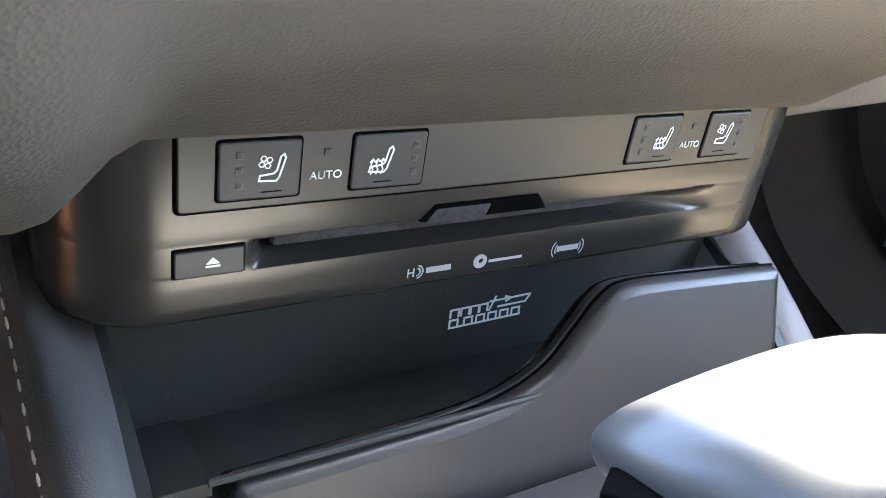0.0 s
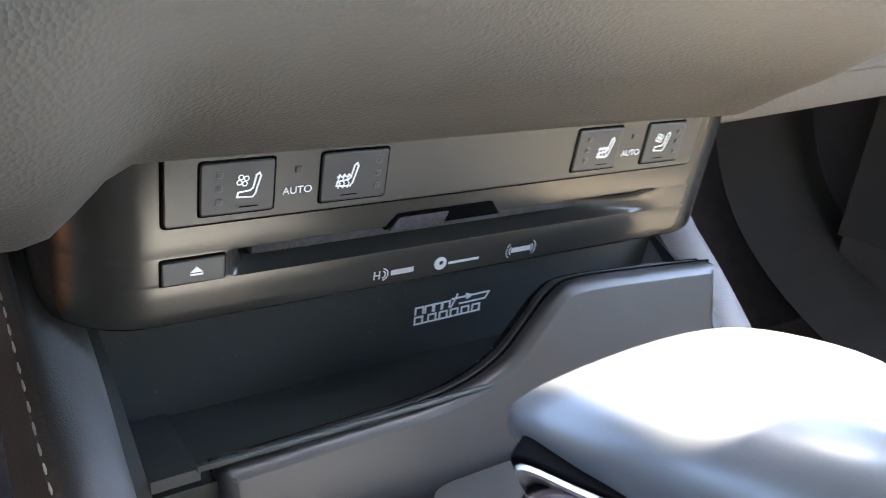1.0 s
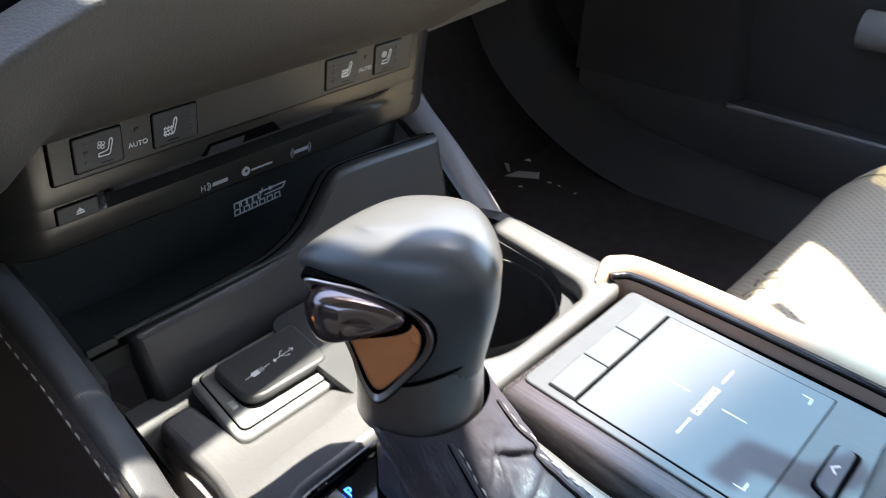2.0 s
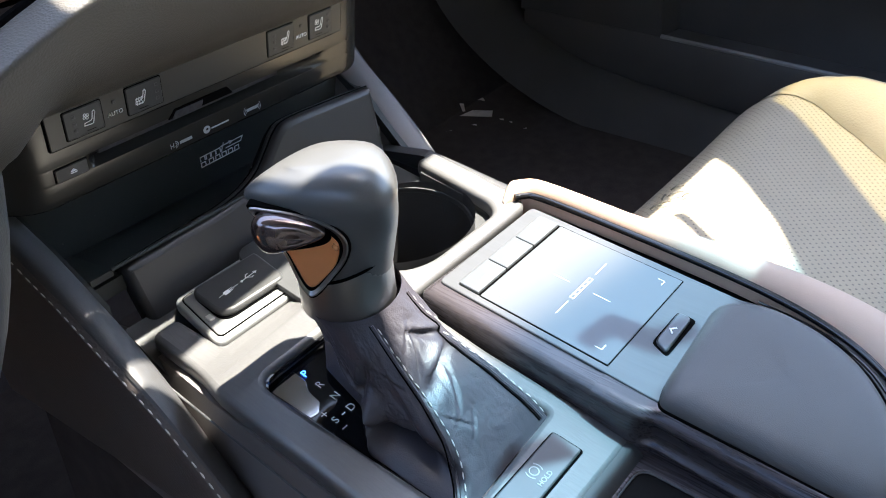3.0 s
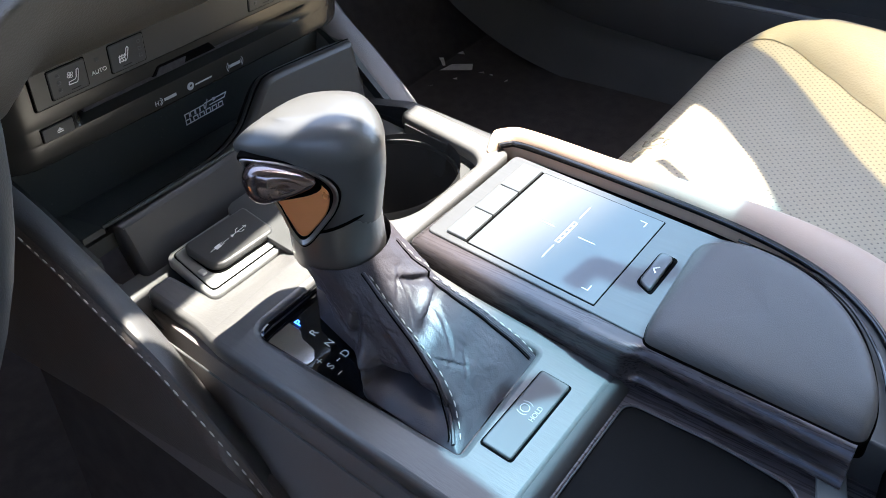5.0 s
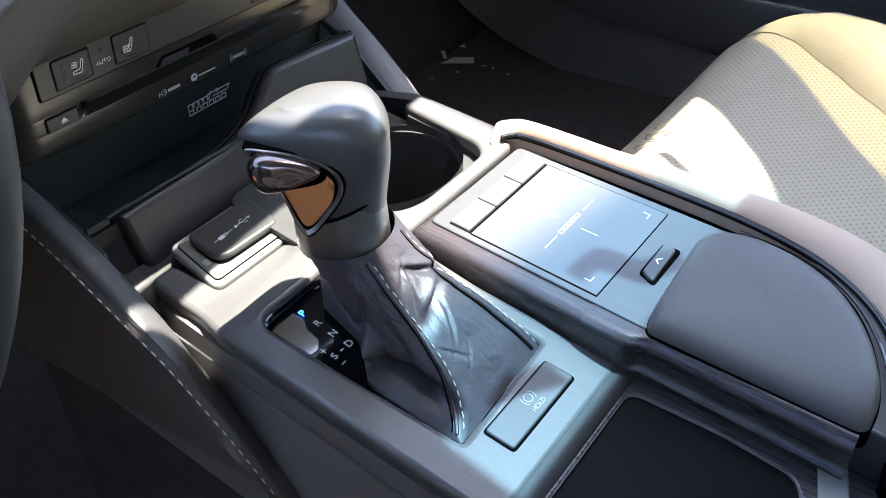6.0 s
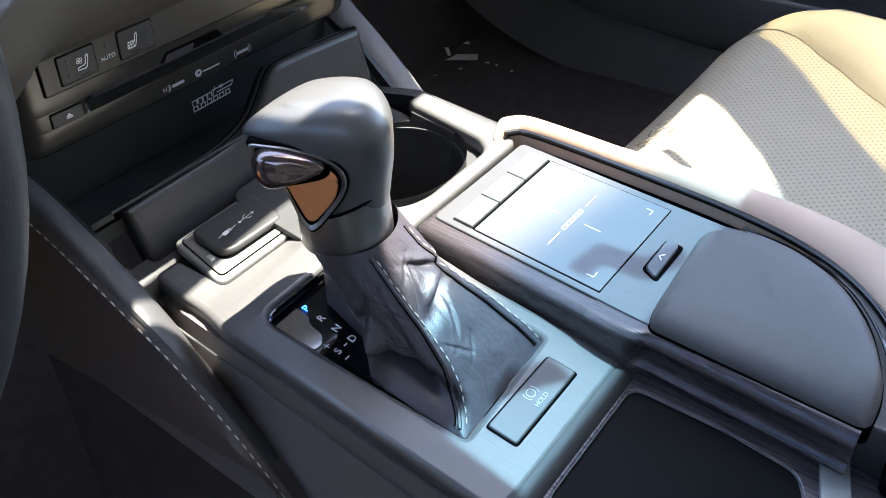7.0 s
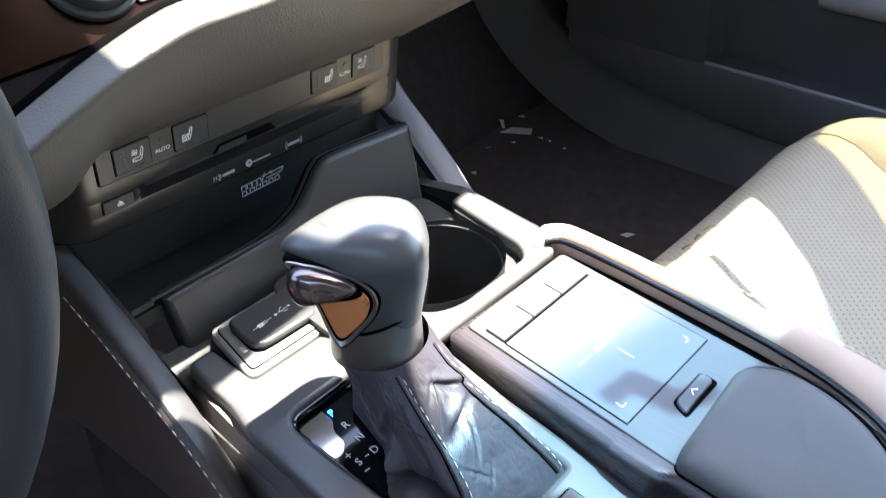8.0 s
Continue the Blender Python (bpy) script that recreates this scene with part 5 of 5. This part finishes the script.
# ---- passenger seat ----
def build_seat(x0, name, label, back=0.0):
    s = thing(name, label, "seat")
    s.location.y = -back

    def top(u, v):
        """u across from 0 to 1, v back from the front edge in metres."""
        x = x0 + 0.53 * u
        edge = abs(u - 0.5) * 2
        z = -0.111 - 0.010 * math.sin(math.pi * u) + 0.055 * max(0, (edge - 0.62) / 0.38) ** 1.6 * min(1, v / 0.12 + 0.15)
        z -= 0.10 * v
        return x, z

    def waist(v):
        """Where the centre panel ends: it narrows toward the back."""
        knots = ((0.0, 0.588), (0.02, 0.585), (0.07, 0.553), (0.115, 0.5215), (0.145, 0.503), (0.30, 0.445), (0.60, 0.40))
        for (a, p), (b, q) in zip(knots, knots[1:]):
            if v <= b:
                return x0 - 0.175 + p + (q - p) * ease((v - a) / (b - a)) * 0.3 + (q - p) * (v - a) / (b - a) * 0.7
        return x0 + 0.225

    def sheet(left, right, lift, v1=0.60, bump=0.0):
        rows = []
        for i in range(25):
            s_ = i / 24
            row = []
            swell = bump * math.sin(math.pi * min(1.0, s_ * 1.15)) ** 0.8 if bump and s_ < 0.869 else 0.0
            fall = 0.5 * bump * max(0.0, s_ - 0.6) ** 2 / 0.16
            u = (left(0) + (right(0) - left(0)) * s_ - x0) / 0.53
            f = 0.074 - 0.11 * max(0.0, (u - 0.70) / 0.30) ** 2.2
            x, z = top(u, 0.0)
            for a in range(9):
                q = math.pi / 2 * a / 8
                row.append(Vector((x, f - 0.05 + 0.05 * math.cos(q) * 1.0, z - 0.055 + 0.055 * math.sin(q) + lift + 0.35 * (swell - fall) * a / 8)) if a else Vector((x, f - 0.004, z - 0.17)))
            for k in range(1, 41):
                v = v1 * (k / 40) ** 1.3
                u = (left(v) + (right(v) - left(v)) * s_ - x0) / 0.53
                x, z = top(u, v)
                crown = 0.004 * max(0.0, math.sin(math.pi * s_)) ** 0.5
                grow = min(1.0, 0.35 + v / 0.10)
                row.append(Vector((x, f - 0.05 - v, z + lift + crown * min(1, v / 0.02) + (swell - fall) * grow)))
            rows.append(row)
        return loft(rows)

    if x0 > 0:
        skin = lambda x, y: -0.1150 - 0.10 * max(0.0, 0.024 - y) - 6.0 * max(0.0, y - 0.026) ** 2
        tuck = [((0.372, 0.050), (0.384, 0.044)), ((0.361, 0.047), (0.374, 0.039)), ((0.352, 0.049), (0.362, 0.050)), ((0.343, 0.048), (0.353, 0.041)), ((0.333, 0.050), (0.344, 0.046)), ((0.366, 0.036), (0.374, 0.034))]
        for p, q in [((a[0] - 0.031, a[1] - 0.011), (b[0] - 0.031, b[1] - 0.011)) for a, b in tuck]:
            part("tuck_stitch", tube([Vector((p[0] + (q[0] - p[0]) * k / 4, p[1] + (q[1] - p[1]) * k / 4, skin(p[0], p[1] + (q[1] - p[1]) * k / 4) + 0.0015 * math.sin(math.pi * k / 4))) for k in range(5)], 0.0008, 6), M_TUCK, s, "brown gathered stitch")
    part("center_panel", sheet(lambda v: x0 + 0.103, lambda v: waist(v) + 0.003, 0.0), M_PERF, s, "perforated cream leather centre panel")
    part("left_bolster", sheet(lambda v: x0, lambda v: x0 + 0.1065, 0.002), M_CREAM, s, "cream leather side bolster")
    part("right_bolster", sheet(waist, lambda v: x0 + 0.485, 0.001, bump=0.022), M_CREAM, s, "cream leather side bolster")
    rows = [[Vector((x0 + 0.56 * (0.05 + 0.9 * i / 12), -0.58 - 0.10 * h + 0.02 * abs(i - 6) / 6, -0.16 + 0.72 * h)) for h in [k / 10 for k in range(11)]] for i in range(13)]
    part("backrest", loft(rows), M_CREAM, s)
    stitching("stitching", [Vector((top(0.196, v)[0], 0.005 - v, top(0.196, v)[1] + 0.006)) for v in [0.02 + 0.04 * k for k in range(12)]], s, 0.004, 0.002, 0.0007)


M_TUCK = material("brown_thread", (0.12, 0.105, 0.085), 0.7, 0.0, 0.3, 0.4, 500.0, bump=0.4)
build_seat(0.175, "passenger_seat", "cream perforated leather passenger seat partly in sun")
build_seat(-0.745, "driver_seat", "cream perforated leather driver seat", 0.22)


# ---- passenger footwell and door ----
def build_footwell():
    mat_ = thing("floor_mat", "black carpet floor mat in the passenger footwell", "floor mat")
    plate("mat_sheet", rrect(0.24, 0.06, 0.92, 0.58, 0.05), M_CARPET, Matrix.Translation((0, 0, -0.345)), mat_, thick=0.012, bevel=0.004)
    d = thing("door_panel", "black plastic passenger door panel with a lower pocket", "door")
    rows = []
    for i in range(31):
        y = -0.9 + 1.45 * i / 30
        rows.append([Vector((x, y, z)) for x, z in ((0.93, -0.38), (0.880, -0.34), (0.862, -0.28), (0.858, -0.215), (0.861, -0.208), (0.868, -0.206))])
    part("pocket_front", loft(rows), M_DOOR, d)
    slab("pocket_floor", [(0.866, -0.9, -0.207), (0.866, 0.305, -0.207), (0.93, 0.305, -0.215), (0.93, -0.9, -0.215)], 0.01, M_DOOR, d)
    slab("skin", [(0.925, -0.9, -0.22), (0.925, 0.56, -0.22), (0.925, 0.56, 0.22), (0.925, -0.9, 0.22)], 0.02, M_SILL, d, direction=(1, 0, 0))
    slab("front_block", [(0.864, 0.305, -0.21), (0.862, 0.56, -0.21), (0.89, 0.56, 0.06), (0.89, 0.335, 0.06)], 0.06, M_SILL, d, direction=(1, 0, 0))
    # paler tube puts the highlight of the pocket's edge into colour
    part("pocket_highlight", tube([Vector((0.8635, -0.9 + 1.205 * k / 20, -0.2055)) for k in range(21)], 0.0035, 8), M_LEDGE, d, "pale line painted as the highlight on the pocket's edge")
    part("arm_ledge", tube([Vector((0.880, -0.9 + 1.06 * k / 20, -0.078 + 0.008 * k / 20)) for k in range(21)], 0.024, 12), M_LEDGE, d, "lighter grey arm ledge")
    sill = thing("door_sill", "dark rounded plastic sill beside the footwell", "sill")
    path = smooth_path([(0.86, 0.70, 0.05), (0.86, 0.67, -0.10), (0.86, 0.60, -0.20), (0.855, 0.46, -0.27), (0.85, 0.27, -0.295), (0.845, 0.0, -0.30), (0.84, -0.6, -0.30)], 6)
    rows = []
    for i, p in enumerate(path):
        d = (path[min(i + 1, len(path) - 1)] - path[max(i - 1, 0)]).normalized()
        out = Vector((1, 0, 0)) - d * d.x
        up = d.cross(out).normalized()
        up = up if up.z + 0.6 * -up.y > 0 else -up
        rows.append([p + out * x + up * z for x, z in ((-0.07, -0.06), (-0.05, -0.035), (-0.03, -0.010), (-0.008, 0.003), (0.015, 0.002), (0.035, -0.008), (0.055, -0.012), (0.08, -0.010))])
    part("sill_cover", loft(rows), M_SILL, sill)
    random.seed(4)
    for pts in (((0.738, 0.590), (0.735, 0.597), (0.712, 0.572), (0.717, 0.570)), ((0.698, 0.5687), (0.7254, 0.5622), (0.741, 0.5314), (0.7223, 0.5197)), ((0.722, 0.507), (0.731, 0.502), (0.724, 0.497)), ((0.726, 0.489), (0.731, 0.486), (0.726, 0.482)), ((0.719, 0.455), (0.724, 0.452), (0.720, 0.449)),
                ((0.760, 0.577), (0.772, 0.574), (0.766, 0.566)), ((0.683, 0.532), (0.690, 0.527), (0.684, 0.522)), ((0.568, 0.518), (0.578, 0.514), (0.570, 0.508)), ((0.572, 0.254), (0.584, 0.248), (0.588, 0.238), (0.575, 0.243)), ((0.640, 0.552), (0.652, 0.548), (0.648, 0.544))):
        bm = bmesh.new()
        bm.faces.new([bm.verts.new((x, y, -0.3435 + random.uniform(0, 0.003))) for x, y in pts])
        bmesh.ops.solidify(bm, geom=bm.faces[:], thickness=0.001)
        tagged(part("paper_scrap", bm, M_PAPER, None, "", False), "small pale scrap lying on the dark mat", "litter", "scraps on the mat")
    # unseen driver's door; its orange-tan insert is added to reflect in the media panel
    dd = thing("door_panel", "unseen dark driver door panel with an orange-tan pad added for its reflection", "door")
    plate("door_skin", rrect(-0.9, -0.36, 0.56, 0.22, 0.03), M_DOOR, Matrix(((0, 0, -1, -0.925), (1, 0, 0, 0), (0, 1, 0, 0), (0, 0, 0, 1))), dd, thick=0.02, bevel=0.005)
    plate("reflection_pad", rrect(-0.92, 0.20, -0.76, 0.33, 0.03), M_ORANGE, Matrix.Translation((0, 0, -0.21)), dd, thick=0.06, bevel=0.012, label="orange-tan leather pad added for its reflection in the media panel")


build_footwell()


# ---- unseen boards added high under the windscreen, cut to shape shade below ----
def build_shade_boards():
    r = thing("console_shade", "unseen dark boards added under the windscreen to shade the console", "mirror")
    m = Matrix.Translation((0.157, 0.016, 0.60)) @ Matrix.Rotation(radians(6), 4, "Z")
    # board added to shade the socket bay and tray
    plate("tray_shade_board", rounded([(-0.20, 0.012), (-0.125, 0.010), (-0.115, 0.0005), (-0.020, 0.0005), (0.002, -0.014), (0.17, -0.014), (0.17, 0.018), (-0.20, 0.036)], 0.008), M_BLACK, m, r, thick=0.03, bevel=0.006)
    # floating pieces cut to the shade on touch pad, hold key and passenger knee pad
    for pts in (((0.004, -0.072), (0.006, -0.059), (0.033, -0.063), (0.036, -0.088), (0.055, -0.100), (0.045, -0.110), (0.020, -0.099), (0.018, -0.073)), ((-0.075, -0.072), (-0.055, -0.068), (-0.036, -0.080), (-0.040, -0.097), (-0.060, -0.084)), ((0.124, 0.020), (0.190, 0.030), (0.190, 0.140), (0.122, 0.140))):
        plate("bracket", rounded([(x + 0.162, y - 0.108) for x, y in pts], 0.003), M_BLACK, Matrix.Translation((0, 0, 0.60)), r, thick=0.006, bevel=0.001)
    # unseen board added to keep the sun off the passenger footwell
    v = thing("visor_shade", "unseen board added under the windscreen to shape the light", "sun visor")
    plate("visor_shade_board", rrect(0.37, -0.165, 1.05, 0.10, 0.03), M_LINER, Matrix.Translation((0.042, 0.072, 0.60)), v, thick=0.012, bevel=0.004)
    # loose strip added to cast the narrow shade on the seat
    plate("seat_shade_strip", rounded([(0.4600, -0.1790), (0.4690, -0.1850), (0.4330, -0.2560), (0.4230, -0.2500)], 0.002), M_BLACK, Matrix.Translation((0.042, 0.072, 0.60)), v, thick=0.006, bevel=0.001)
    # unseen board notched to leave the lit patches on knee pad and dash crest
    v = thing("visor_shade", "unseen board added under the windscreen to shape the light", "sun visor")
    plate("visor_shade_board", rounded([(-0.56, -0.27), (-0.20, -0.27), (-0.19, -0.34), (0.012, -0.34), (0.014, -0.245), (0.035, -0.245), (0.036, -0.165), (0.018, -0.142), (0.0, -0.138), (-0.006, -0.113), (-0.006, -0.096), (-0.014, -0.088), (-0.030, -0.080), (-0.030, -0.069), (0.004, -0.0655), (0.004, -0.0345), (-0.047, -0.0335), (-0.047, 0.006), (0.14, 0.006), (0.14, 0.08), (-0.56, 0.08)], 0.006), M_LINER, Matrix.Translation((0.042, 0.072, 0.60)), v, thick=0.012, bevel=0.003)


build_shade_boards()
